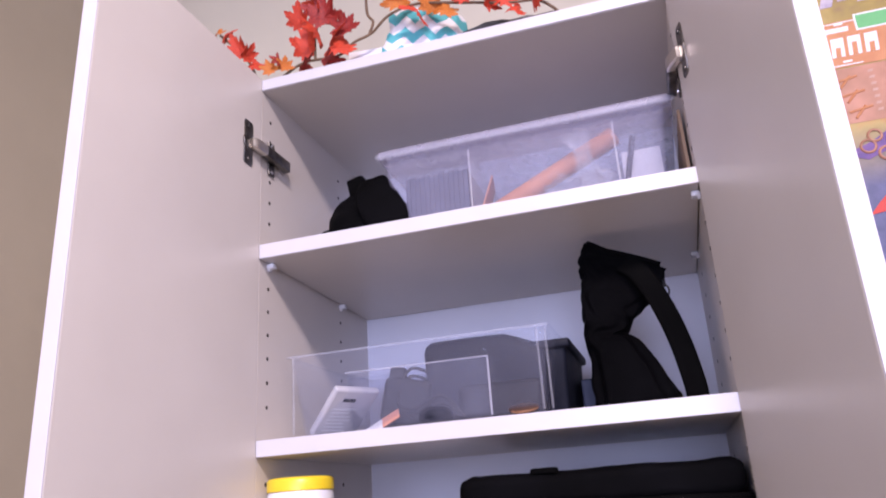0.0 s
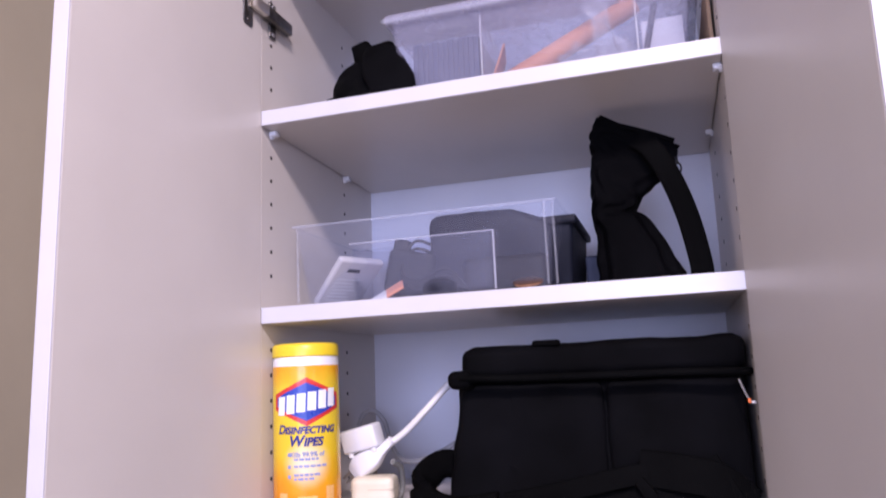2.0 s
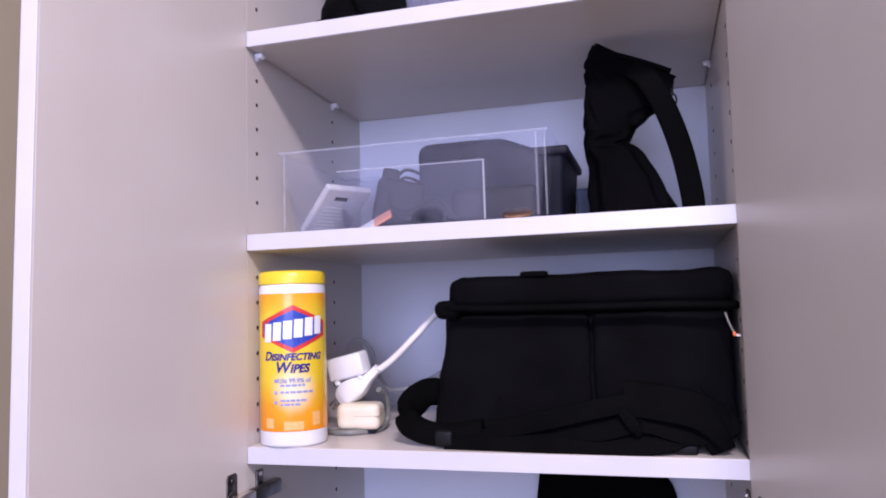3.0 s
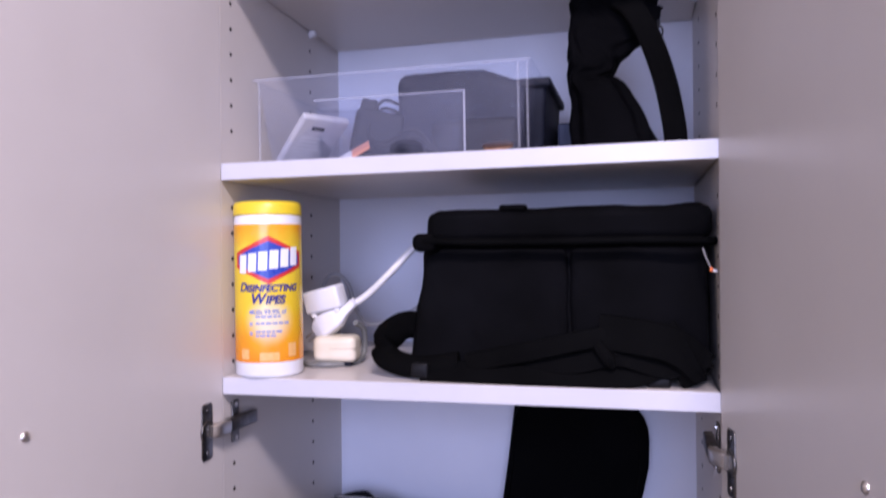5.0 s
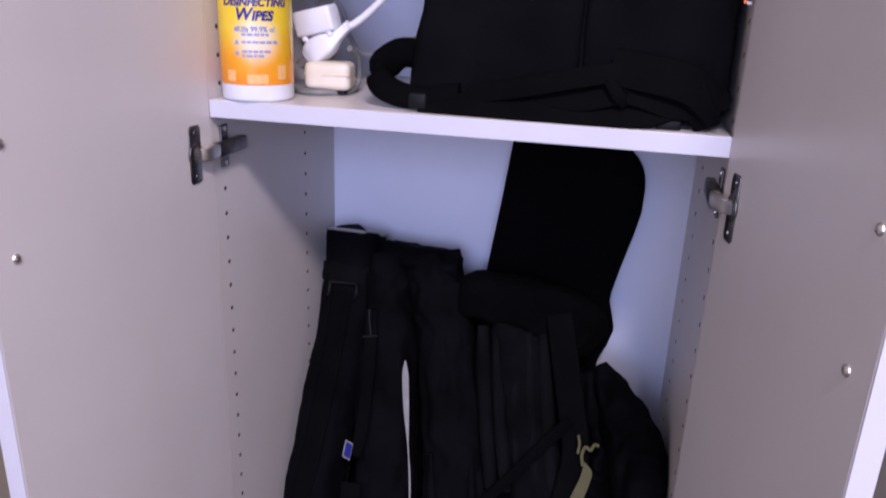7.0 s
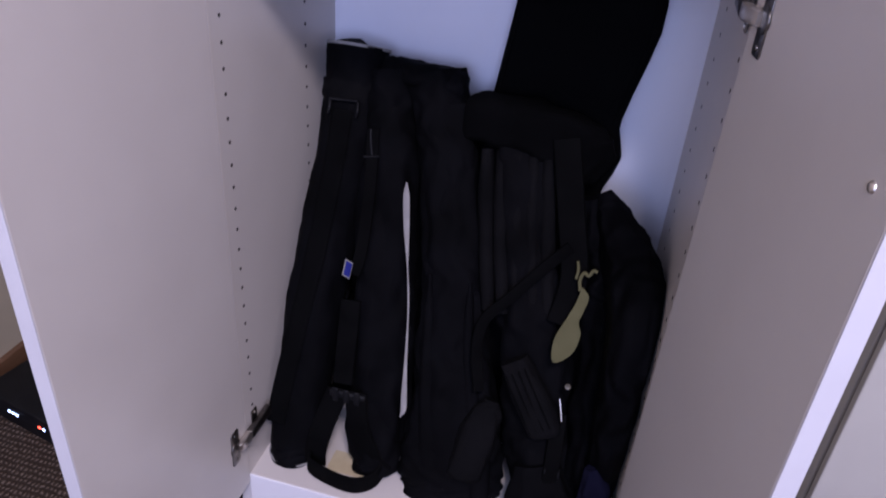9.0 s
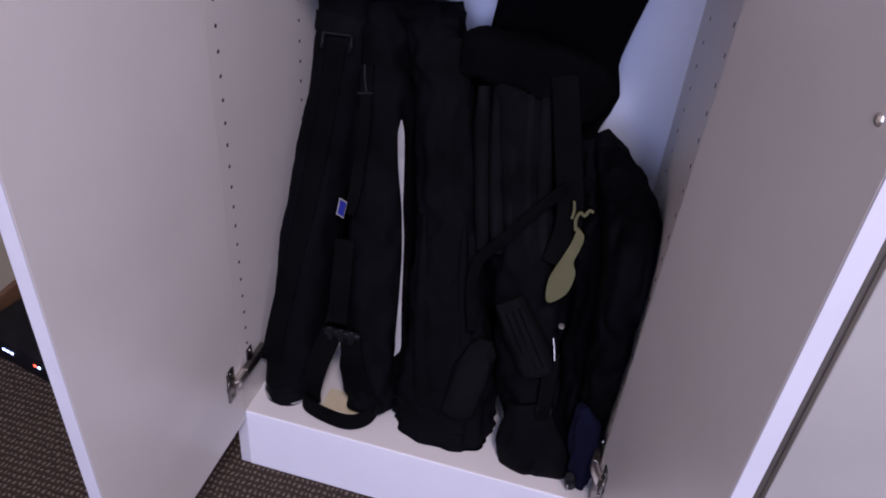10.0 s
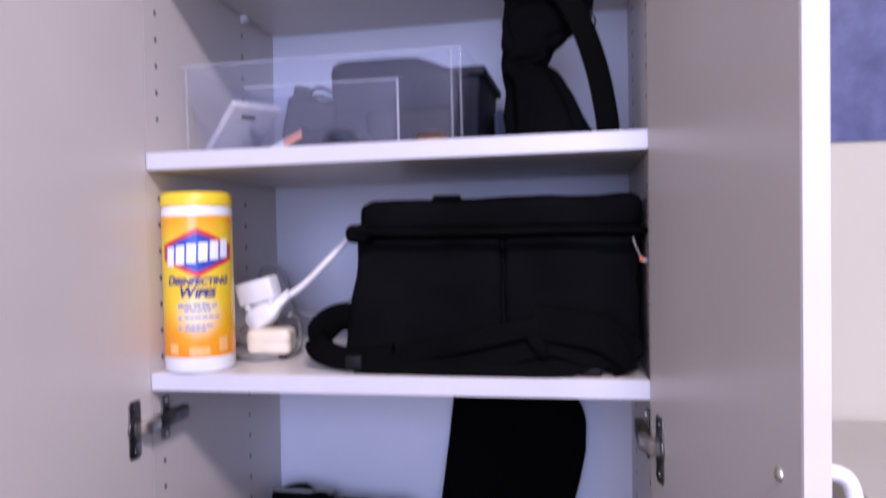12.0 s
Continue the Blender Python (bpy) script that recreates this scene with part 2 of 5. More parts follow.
def chevron_material():
    m, nt, b = node_mat("teal_chevron_cloth")
    tc, sep = nt.nodes.new("ShaderNodeTexCoord"), nt.nodes.new("ShaderNodeSeparateXYZ")
    link(nt, tc.outputs["Object"], sep.inputs[0])
    def math(op, a, bv):
        n = nt.nodes.new("ShaderNodeMath")
        n.operation = op
        link(nt, a, n.inputs[0])
        if isinstance(bv, float):
            n.inputs[1].default_value = bv
        else:
            link(nt, bv, n.inputs[1])
        return n.outputs[0]
    zig = math("PINGPONG", sep.outputs[0], 0.017)
    h = math("ADD", math("MULTIPLY", zig, 0.9), sep.outputs[2])
    stripe = math("PINGPONG", h, 0.0175)
    link(nt, ramp(nt, math("MULTIPLY", stripe, 56.0), [(0.47, (0.80, 0.80, 0.82)), (0.50, (0.10, 0.46, 0.50))]), b.inputs["Base Color"])
    b.inputs["Roughness"].default_value = 0.8
    bump(nt, b, noise_fac(nt, tc.outputs["Object"], 500, 2), 0.3, 0.0005)
    return m


CHEVRON = chevron_material()


def poster_material():
    m, nt, b = node_mat("street_art_poster_print")
    v = coords(nt, (1, 1, 1))
    big = noise_fac(nt, v, 7, 4, 0.6)
    cr = ramp(nt, big, [(0.30, (0.24, 0.14, 0.10)), (0.42, (0.36, 0.27, 0.07)), (0.52, (0.46, 0.34, 0.10)), (0.62, (0.52, 0.26, 0.08)), (0.72, (0.36, 0.26, 0.06))])
    tc, sep = nt.nodes.new("ShaderNodeTexCoord"), nt.nodes.new("ShaderNodeSeparateXYZ")
    link(nt, tc.outputs["Object"], sep.inputs[0])
    mr = nt.nodes.new("ShaderNodeMapRange")
    mr.inputs[1].default_value, mr.inputs[2].default_value = 0.06, 0.17
    link(nt, sep.outputs[2], mr.inputs[0])
    blue = ramp(nt, noise_fac(nt, v, 16, 6, 0.65), [(0.3, (0.045, 0.055, 0.14)), (0.7, (0.13, 0.14, 0.29))])
    mix = nt.nodes.new("ShaderNodeMix")
    mix.data_type = "RGBA"
    link(nt, mr.outputs[0], mix.inputs[0])
    link(nt, blue, mix.inputs[6])
    link(nt, cr, mix.inputs[7])
    link(nt, mix.outputs[2], b.inputs["Base Color"])
    b.inputs["Roughness"].default_value = 0.45
    return m


POSTER = poster_material()
INK_ORANGE = mottled("poster_orange", (0.54, 0.22, 0.09), (0.62, 0.28, 0.12), 0.5, 30)
INK_PINK = mottled("poster_pink", (0.40, 0.20, 0.12), (0.55, 0.27, 0.18), 0.5, 22)
INK_GREEN = mottled("poster_green", (0.12, 0.46, 0.16), (0.16, 0.52, 0.2), 0.5, 30)
INK_RED = mottled("poster_red", (0.55, 0.03, 0.02), (0.62, 0.05, 0.03), 0.5, 30)
INK_PALE = mottled("poster_pale_pink", (0.50, 0.30, 0.22), (0.56, 0.36, 0.28), 0.5, 60)
INK_LILAC = mottled("poster_lilac", (0.36, 0.30, 0.42), (0.58, 0.54, 0.6), 0.5, 60)


# ---- shapes ----
def thing(name, at, label, category, group="", kind=""):
    ob = new(name)
    ob.empty_display_size = 0.05
    ob.matrix_basis = at if isinstance(at, Matrix) else Matrix.Translation(at)
    return tagged(ob, label, category, group, kind)


def part(name, bm, mat, parent=None, label="", smooth=False, m=None):
    me = bpy.data.meshes.new(name)
    bmesh.ops.recalc_face_normals(bm, faces=bm.faces[:])
    bm.to_mesh(me)
    bm.free()
    me.materials.append(mat)
    if smooth:
        me.polygons.foreach_set("use_smooth", [True] * len(me.polygons))
        me.set_sharp_from_angle(angle=radians(50))
    ob = new(name, me)
    if parent:
        ob.parent = parent
    if m is not None:
        ob.matrix_basis = m
    return tagged(ob, label)


def box(x0, x1, y0, y1, z0, z1, bevel=0.001, bm=None, seg=2):
    own = bmesh.new()
    bmesh.ops.create_cube(own, size=1)
    bmesh.ops.transform(own, matrix=Matrix.Translation(((x0 + x1) / 2, (y0 + y1) / 2, (z0 + z1) / 2)) @ Matrix.Diagonal((x1 - x0, y1 - y0, z1 - z0, 1)), verts=own.verts)
    if bevel:
        bmesh.ops.bevel(own, geom=own.edges[:], offset=bevel, segments=seg, affect="EDGES", profile=0.5)
    return own if bm is None else merge(bm, own)


def merge(bm, own, m=None):
    if m is not None:
        bmesh.ops.transform(own, matrix=m, verts=own.verts)
    me = bpy.data.meshes.new("scratch")
    own.to_mesh(me)
    own.free()
    bm.from_mesh(me)
    bpy.data.meshes.remove(me)
    return bm


def cyl(r, h, m=None, n=24, bevel=0.0, r2=None):
    """A cylinder along z from 0 to h."""
    own = bmesh.new()
    bmesh.ops.create_cone(own, cap_ends=True, segments=n, radius1=r, radius2=r if r2 is None else r2, depth=h)
    bmesh.ops.translate(own, vec=(0, 0, h / 2), verts=own.verts)
    if bevel:
        rim = [e for e in own.edges if len(e.link_faces) == 2 and any(len(f.verts) > 4 for f in e.link_faces)]
        bmesh.ops.bevel(own, geom=rim, offset=bevel, segments=2, affect="EDGES", profile=0.5)
    if m is not None:
        bmesh.ops.transform(own, matrix=m, verts=own.verts)
    return own


def lathe(profile, n=40):
    bm = bmesh.new()
    rings = [[bm.verts.new((r * math.cos(2 * math.pi * k / n), r * math.sin(2 * math.pi * k / n), z)) for k in range(n)] for r, z in profile]
    for a, b in zip(rings, rings[1:]):
        for k in range(n):
            bm.faces.new((a[k], a[(k + 1) % n], b[(k + 1) % n], b[k]))
    bm.faces.new(rings[0][::-1])
    bm.faces.new(rings[-1])
    return bm


def glide(pts, steps):
    """Points on a smooth curve through the given ones (tuples of any length)."""
    p = [np.array(q, float) for q in pts]
    p = [2 * p[0] - p[1]] + p + [2 * p[-1] - p[-2]]
    out = []
    for i in range(1, len(p) - 2):
        for k in range(steps):
            t = k / steps
            out.append(0.5 * (2 * p[i] + (p[i + 1] - p[i - 1]) * t + (2 * p[i - 1] - 5 * p[i] + 4 * p[i + 1] - p[i + 2]) * t * t + (3 * p[i] - p[i - 1] - 3 * p[i + 1] + p[i + 2]) * t**3))
    return out + [p[-2]]


def sweep(pts, steps=6, n=16, side=None, power=2.0, folds=0.0, lobes=5, crease=0.0, seed=0.0):
    """A closed body along a smooth line. pts: x, y, z, half-width along side, half-depth across it."""
    line = glide(pts, steps)
    bm, rings = bmesh.new(), []
    last = None
    for i, q in enumerate(line):
        c = Vector(q[:3])
        a, b = Vector(line[max(i - 1, 0)][:3]), Vector(line[min(i + 1, len(line) - 1)][:3])
        tan = (b - a).normalized()
        if side is not None:
            u = Vector(side)
        else:
            u = last if last else (Vector((0, 0, 1)) if abs(tan.z) < 0.9 else Vector((1, 0, 0)))
        u = (u - tan * u.dot(tan)).normalized()
        last = u
        w = tan.cross(u)
        ring = []
        for k in range(n):
            th = 2 * math.pi * k / n
            ct, st = math.cos(th), math.sin(th)
            e = 2 / power
            px, py = math.copysign(abs(ct) ** e, ct) * abs(q[3]), math.copysign(abs(st) ** e, st) * abs(q[4])
            g = 1.0
            if folds:
                g += folds * math.sin(lobes * th + 3 * noise.noise(Vector((i * 0.12, seed, 0))) * 2)
                g += folds * 1.2 * noise.noise(Vector((ct * 1.6 + seed, st * 1.6, i * 0.22)))
            d = u * px * g + w * py * g
            if crease:
                q3 = Vector((c + d)) + Vector((seed, 0, 0))
                d += d.normalized() * crease * (noise.noise(Vector((q3.x * 34, q3.y * 34, q3.z * 9))) + 0.3 * noise.noise(Vector((q3.x * 85, q3.y * 85, q3.z * 40))) - 0.9 * abs(noise.noise(Vector((q3.x * 26, q3.y * 26, q3.z * 7)) + Vector((9, 3, 0)))))
            ring.append(bm.verts.new(c + d))
        rings.append(ring)
    for a, b in zip(rings, rings[1:]):
        for k in range(n):
            bm.faces.new((a[k], a[(k + 1) % n], b[(k + 1) % n], b[k]))
    for ring in (rings[0], rings[-1]):
        mid = bm.verts.new(sum((v.co for v in ring), Vector()) / n)
        for k in range(n):
            bm.faces.new((ring[k], ring[(k + 1) % n], mid))
    return bm


def cord(pts, r, steps=8, n=8):
    return sweep([(*p, r, r) for p in pts], steps, n)


def strap(pts, half, thick, side, steps=6):
    return sweep([(*p, half, thick) for p in pts], steps, 10, side, power=5)


def softbox(x0, x1, y0, y1, z0, z1, r, res=18, amp=0.0, freq=16, seed=0.0, warp=None):
    """A stuffed box with rounded edges and uneven faces."""
    c, h = Vector(((x0 + x1) / 2, (y0 + y1) / 2, (z0 + z1) / 2)), Vector(((x1 - x0) / 2, (y1 - y0) / 2, (z1 - z0) / 2))
    bm = bmesh.new()
    bmesh.ops.create_cube(bm, size=2)
    bmesh.ops.subdivide_edges(bm, edges=bm.edges[:], cuts=res, use_grid_fill=True)
    for v in bm.verts:
        p = Vector((v.co.x * h.x, v.co.y * h.y, v.co.z * h.z))
        q = Vector([max(-h[i] + r, min(h[i] - r, p[i])) for i in range(3)])
        d = p - q
        p = q + d.normalized() * r if d.length > 1e-9 else p
        nrm = d.normalized() if d.length > 1e-9 else Vector()
        if amp:
            p += nrm * amp * (noise.noise((p + c) * freq + Vector((seed, 0, 0))) + 0.5 * noise.noise((p + c) * freq * 2.7))
        p += c
        v.co = warp(p) if warp else p
    return bm


def slab(outline, thick, bevel=0.002):
    """A flat outline in x and z, drawn out along y from 0 to thick."""
    bm = bmesh.new()
    f = bm.faces.new([bm.verts.new((x, 0, z)) for x, z in outline])
    ex = bmesh.ops.extrude_face_region(bm, geom=[f])
    bmesh.ops.translate(bm, vec=(0, thick, 0), verts=[v for v in ex["geom"] if isinstance(v, bmesh.types.BMVert)])
    if bevel:
        bmesh.ops.bevel(bm, geom=[e for e in bm.edges if abs(e.calc_face_angle(0)) > 0.9], offset=bevel, segments=2, affect="EDGES", profile=0.5)
    bmesh.ops.triangulate(bm, faces=[f for f in bm.faces if len(f.verts) > 4])
    return bm


def lettering(text, size, bold=0.0, shear=0.0):
    """Words as a flat mesh in x and y, centred."""
    cu = bpy.data.curves.new("lettering", "FONT")
    cu.body, cu.size, cu.align_x, cu.align_y, cu.offset, cu.shear = text, size, "CENTER", "CENTER", bold, shear
    ob = bpy.data.objects.new("lettering", cu)
    scene.collection.objects.link(ob)
    bpy.context.view_layer.update()
    me = bpy.data.meshes.new_from_object(ob.evaluated_get(bpy.context.evaluated_depsgraph_get()))
    bpy.data.objects.remove(ob)
    bm = bmesh.new()
    bm.from_mesh(me)
    bpy.data.meshes.remove(me)
    return bm


def wrapped(bm, radius, turn, z):
    """Bends a flat mesh (x along, y up) round a standing cylinder, its middle at the angle turn."""
    for v in bm.verts:
        a = turn + v.co.x / radius
        v.co = (radius * math.cos(a), radius * math.sin(a), z + v.co.y)
    return bm


def sheet(outline, cuts=0):
    bm = bmesh.new()
    bm.faces.new([bm.verts.new((x, y, 0)) for x, y in outline])
    bmesh.ops.triangulate(bm, faces=bm.faces[:])
    if cuts:
        bmesh.ops.subdivide_edges(bm, edges=bm.edges[:], cuts=cuts, use_grid_fill=True)
    return bm


# ---- the room ----
FLOOR_Z = -0.064
X0, X1, Y0, Y1, Z1 = -0.955, 2.4, -3.2, 0.402, 2.55


def structure(name, bm, mat, label, category):
    return tagged(part(name, bm, mat), label, category, kind="structure")


structure("floor", box(X0 - 0.1, X1 + 0.1, Y0 - 0.1, Y1 + 0.1, FLOOR_Z - 0.1, FLOOR_Z, 0), CARPET, "brown looped carpet floor with fine ribs", "floor")
structure("wall_north", box(X0 - 0.1, X1 + 0.1, Y1, Y1 + 0.1, FLOOR_Z, Z1, 0), WALL, "cream painted wall behind the white cabinet", "wall")
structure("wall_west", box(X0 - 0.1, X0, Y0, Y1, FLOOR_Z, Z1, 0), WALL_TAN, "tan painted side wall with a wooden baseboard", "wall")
structure("wall_east", box(X1, X1 + 0.1, Y0, Y1, FLOOR_Z, Z1, 0), WALL_BOUNCE, "unseen wall, off-white to bounce fill light", "wall")
south = bmesh.new()
for a in ((X0 - 0.1, -0.45, FLOOR_Z, Z1), (1.25, X1 + 0.1, FLOOR_Z, Z1), (-0.45, 1.25, FLOOR_Z, 0.84), (-0.45, 1.25, 2.16, Z1)):
    box(a[0], a[1], Y0 - 0.1, Y0, a[2], a[3], 0, south)
structure("wall_south", south, WALL_BOUNCE, "unseen wall, off-white to bounce fill light, with a window opening", "wall")
structure("ceiling", box(X0 - 0.1, X1 + 0.1, Y0 - 0.1, Y1 + 0.1, Z1, Z1 + 0.1, 0), CEILING, "white painted ceiling", "ceiling")
structure("baseboard", box(X0, X0 + 0.014, Y0, Y1, FLOOR_Z, FLOOR_Z + 0.060, 0.004), WOOD, "brown stained wooden baseboard along the wall", "baseboard")
structure("baseboard", box(X0 + 0.014, -0.33, Y1 - 0.014, Y1, FLOOR_Z, FLOOR_Z + 0.060, 0.004), WOOD, "brown stained wooden baseboard along the wall", "baseboard")
win = tagged(new("window_1"), "white framed window open to daylight", "window", kind="structure")
for a in ((-0.45, -0.39, 0.84, 2.16), (1.19, 1.25, 0.84, 2.16), (-0.39, 1.19, 0.84, 0.90), (-0.39, 1.19, 2.10, 2.16), (0.38, 0.42, 0.90, 2.10)):
    part("window_frame", box(a[0], a[1], Y0 - 0.08, Y0 - 0.02, a[2], a[3], 0.004), WHITE_PLASTIC, win)

# ---- the cabinet ----
W, D, T = 0.290, 0.378, 0.018
TOP, BOTTOM, DOOR_Z0 = 1.746, 0.070, 0.055
SHELVES = (1.4895, 1.2265, 0.963)
PITCH = (-1.4, 0.0, 0.0)  # degrees by which each shelf drops towards its back
SAG = (-0.47, -0.45, -0.40)  # degrees by which each shelf hangs lower at its west end
THICK = 0.021


def tilt(k):
    return Matrix.Translation((0, 0, SHELVES[k])) @ pose(0, 0, 0, PITCH[k], SAG[k], 0) @ Matrix.Translation((0, 0, -SHELVES[k]))


cab = thing("storage_cabinet", (0, 0, FLOOR_Z), "tall white laminate storage cabinet with both doors open", "cabinet")
UP = -FLOOR_Z


def cab_part(name, bm, mat, parent=None, label="", smooth=False):
    """A part given in world height, hung under the cabinet's base."""
    bmesh.ops.translate(bm, vec=(0, 0, UP), verts=bm.verts)
    return part(name, bm, mat, parent or cab, label, smooth)


for s in (-1, 1):
    xa, xb = sorted((s * W, s * (W + T)))
    panel = cab_part("side_panel", box(xa, xb, 0.0015, D + 0.012, FLOOR_Z, TOP, 0.0008), LAMINATE)
    cab_part("edge_band", box(xa + 0.0003, xb - 0.0003, 0, 0.0016, FLOOR_Z, TOP, 0.0004), EDGE, panel, "white edging")
    # dark discs laid on the panel give the shade inside the pin holes
    dot = None
    for y in (0.026, 0.262):
        z = 0.202
        while z < 1.72:
            if not any(abs(z - h) < 0.014 for h in (*SHELVES, *(q - 0.022 for q in SHELVES))):
                if dot is None:
                    ob = part("pin_hole_shade", cyl(0.0027, 0.0006, None, 10), HOLE, panel)
                    dot = ob.data
                else:
                    ob = new("pin_hole_shade", dot)
                    ob.parent = panel
                ob.matrix_basis = pose(s * (W + 0.0001), y, z + UP, 0, -90 * s, 0)
            z += 0.0323
top = cab_part("top_panel", box(-W - T, W + T, 0.0015, D + 0.012, TOP - 0.0001 - T + 0.0005, TOP + 0.0004, 0.0008), LAMINATE)
cab_part("edge_band", box(-W + 0.0003, W - 0.0003, -0.0005, 0.0016, TOP - T + 0.001, TOP, 0.0004), EDGE, top, "white edging")
cab_part("back_panel", box(-W - 0.005, W + 0.005, D, D + 0.004, BOTTOM - 0.03, TOP - T + 0.002, 0), BACKING, label="bluish white backing board")
cab_part("bottom_panel", box(-W + 0.0002, W - 0.0002, 0.0015, D - 0.0005, BOTTOM - T, BOTTOM, 0.0006), LAMINATE)
cab_part("plinth", box(-W + 0.0004, W - 0.0004, -0.0008, 0.015, FLOOR_Z, BOTTOM - 0.0008, 0.0006), BRIGHT_PANEL, label="white kick board")
for k, z in enumerate(SHELVES):
    sh = cab_part("shelf", box(-W + 0.0018, W - 0.0018, 0.0015, D - 0.002, z - THICK, z, 0.0006), LAMINATE)
    sh.matrix_basis = Matrix.Translation((0, 0, UP)) @ tilt(k) @ Matrix.Translation((0, 0, -UP))
    cab_part("edge_band", box(-W + 0.001, W - 0.001, -0.0006, 0.0016, z - THICK + 0.0004, z - 0.0004, 0.0004), EDGE, sh, "white edging")
    for s in (-1, 1) if k == 0 else ():
        for y in (0.026, 0.262):
            b = box(s * W - 0.011 * (s > 0), s * W + 0.011 * (s < 0), y - 0.006, y + 0.006, z - THICK - 0.0075, z - THICK - 0.0005, 0.0018)
            merge(b, cyl(0.0045, 0.004, pose(s * (W - 0.0002), y, z - THICK - 0.006, 0, -90 * s, 0), 12))
            cab_part("shelf_pin", b, CLEAR_PIN, sh, "clear plastic shelf pin", True)

# doors: each is built at its hinge, standing along -y, and turned about z
HANDLE_Z = (0.862, 0.960)


def bow(y, z):
    """The west door's tall panel has warped a little about its middle."""
    return (-0.0100 + 0.0070 * ((z - 0.98) / 0.7) ** 2) * -y / 0.325


def warped(bm):
    for k in range(1, 14):
        z = DOOR_Z0 + (TOP - DOOR_Z0) * k / 14
        bmesh.ops.bisect_plane(bm, geom=bm.verts[:] + bm.edges[:] + bm.faces[:], plane_co=(0, 0, z), plane_no=(0, 0, 1))
    for v in bm.verts:
        v.co.x += bow(v.co.y, v.co.z)
    return bm


for s, turn, DOOR_W, HY in ((-1, 0.0, 0.325, -0.296), (1, 11.9, 0.321, -0.290)):
    base = Matrix.Translation((s * (W - 0.0015), -0.002, UP)) @ pose(0, 0, 0, 0, 0, turn)
    xa, xb = sorted((0, s * T))
    panel = box(xa, xb, -DOOR_W + 0.001, 0, DOOR_Z0, TOP, 0.0008)
    band = box(xa + 0.0002, xb - 0.0002, -DOOR_W - 0.0008, -DOOR_W + 0.0014, DOOR_Z0, TOP, 0.0004)
    off = bow(HY, HANDLE_Z[0]) if s < 0 else 0.0
    if s < 0:
        panel, band = warped(panel), warped(band)
    door = part("door", panel, LAMINATE, cab, "open door of grey-white laminate", m=base)
    part("edge_band", band, EDGE, door, "white edging")
    hx = s * T + off
    za, zb = HANDLE_Z
    hp = [(hx - s * 0.001, HY, za), (hx + s * 0.020, HY, za), (hx + s * 0.031, HY, za + 0.012), (hx + s * 0.033, HY, (za + zb) / 2),
          (hx + s * 0.031, HY, zb - 0.012), (hx + s * 0.020, HY, zb), (hx - s * 0.001, HY, zb)]
    part("handle", sweep([(*p, 0.0055, 0.0055) for p in hp], 6, 12), WHITE_PLASTIC, door, "white plastic bow handle", True)
    for z in (za, zb):
        part("screw", lathe([(0.0045, -0.0005), (0.0045, 0.0008), (0.003, 0.0022), (0.0008, 0.0026)], 14), NICKEL, door, "domed screw head", True,
             m=pose(off, HY, z, 0, -90 * s, 0))
    for zc in (1.627, 0.902, 0.166):
        flange = slab([(-0.011, -0.030), (-0.008, -0.0335), (0.008, -0.0335), (0.011, -0.030), (0.011, 0.030), (0.008, 0.0335), (-0.008, 0.0335), (-0.011, 0.030)], 0.0016, 0.0004)
        merge(flange, cyl(0.0135, 0.0030, pose(0, 0, 0, -90, 0, 0), 22, 0.0008))
        for dz in (-0.025, 0.025):
            merge(flange, cyl(0.003, 0.0030, pose(0, 0, dz, -90, 0, 0), 12, 0.0006))
        part("hinge", flange, DARK_METAL, door, "nickel cup hinge", True, m=Matrix.Translation((bow(-0.034, zc) if s < 0 else 0, -0.034, zc)) @ pose(0, 0, 0, 0, 0, 90 * s))
for s, turn in ((-1, 0.0), (1, 11.9)):
    for zc in (1.627, 0.902, 0.166):
        # arm and mounting plate on the side panel, with a knuckle out to the door
        xi = s * (W - 0.0005)
        b = box(*sorted((xi, xi - s * 0.003)), 0.018, 0.034, zc - 0.026, zc + 0.026, 0.0012)
        mount = cab_part("hinge_mounting_plate", b, DARK_METAL, label="nickel hinge plate screwed to the side")
        b = box(*sorted((xi - s * 0.003, xi - s * 0.014)), -0.004, 0.062, zc - 0.0085, zc + 0.0085, 0.002)
        cab_part("hinge_arm", b, DARK_METAL, mount, smooth=True)
        cup = s * (W - 0.0015 + math.tan(radians(abs(turn))) * 0.032) - s * 0.004
        b = sweep([(xi - s * 0.0085, 0.004, zc, 0.0075, 0.0052), (xi - s * 0.0085, -0.010, zc, 0.0078, 0.0055), (cup - s * 0.003, -0.026, zc, 0.0078, 0.0055), (cup, -0.034, zc, 0.007, 0.004)], 4, 16, (0, 0, 1), 7)
        cab_part("hinge_knuckle", b, NICKEL, mount, "bright nickel knuckle", True)
        for dz in (-0.021, 0.021):
            cab_part("screw", cyl(0.0028, 0.0012, pose(xi - s * 0.003, 0.026, zc + dz, 0, -90 * s, 0), 12), NICKEL, mount)


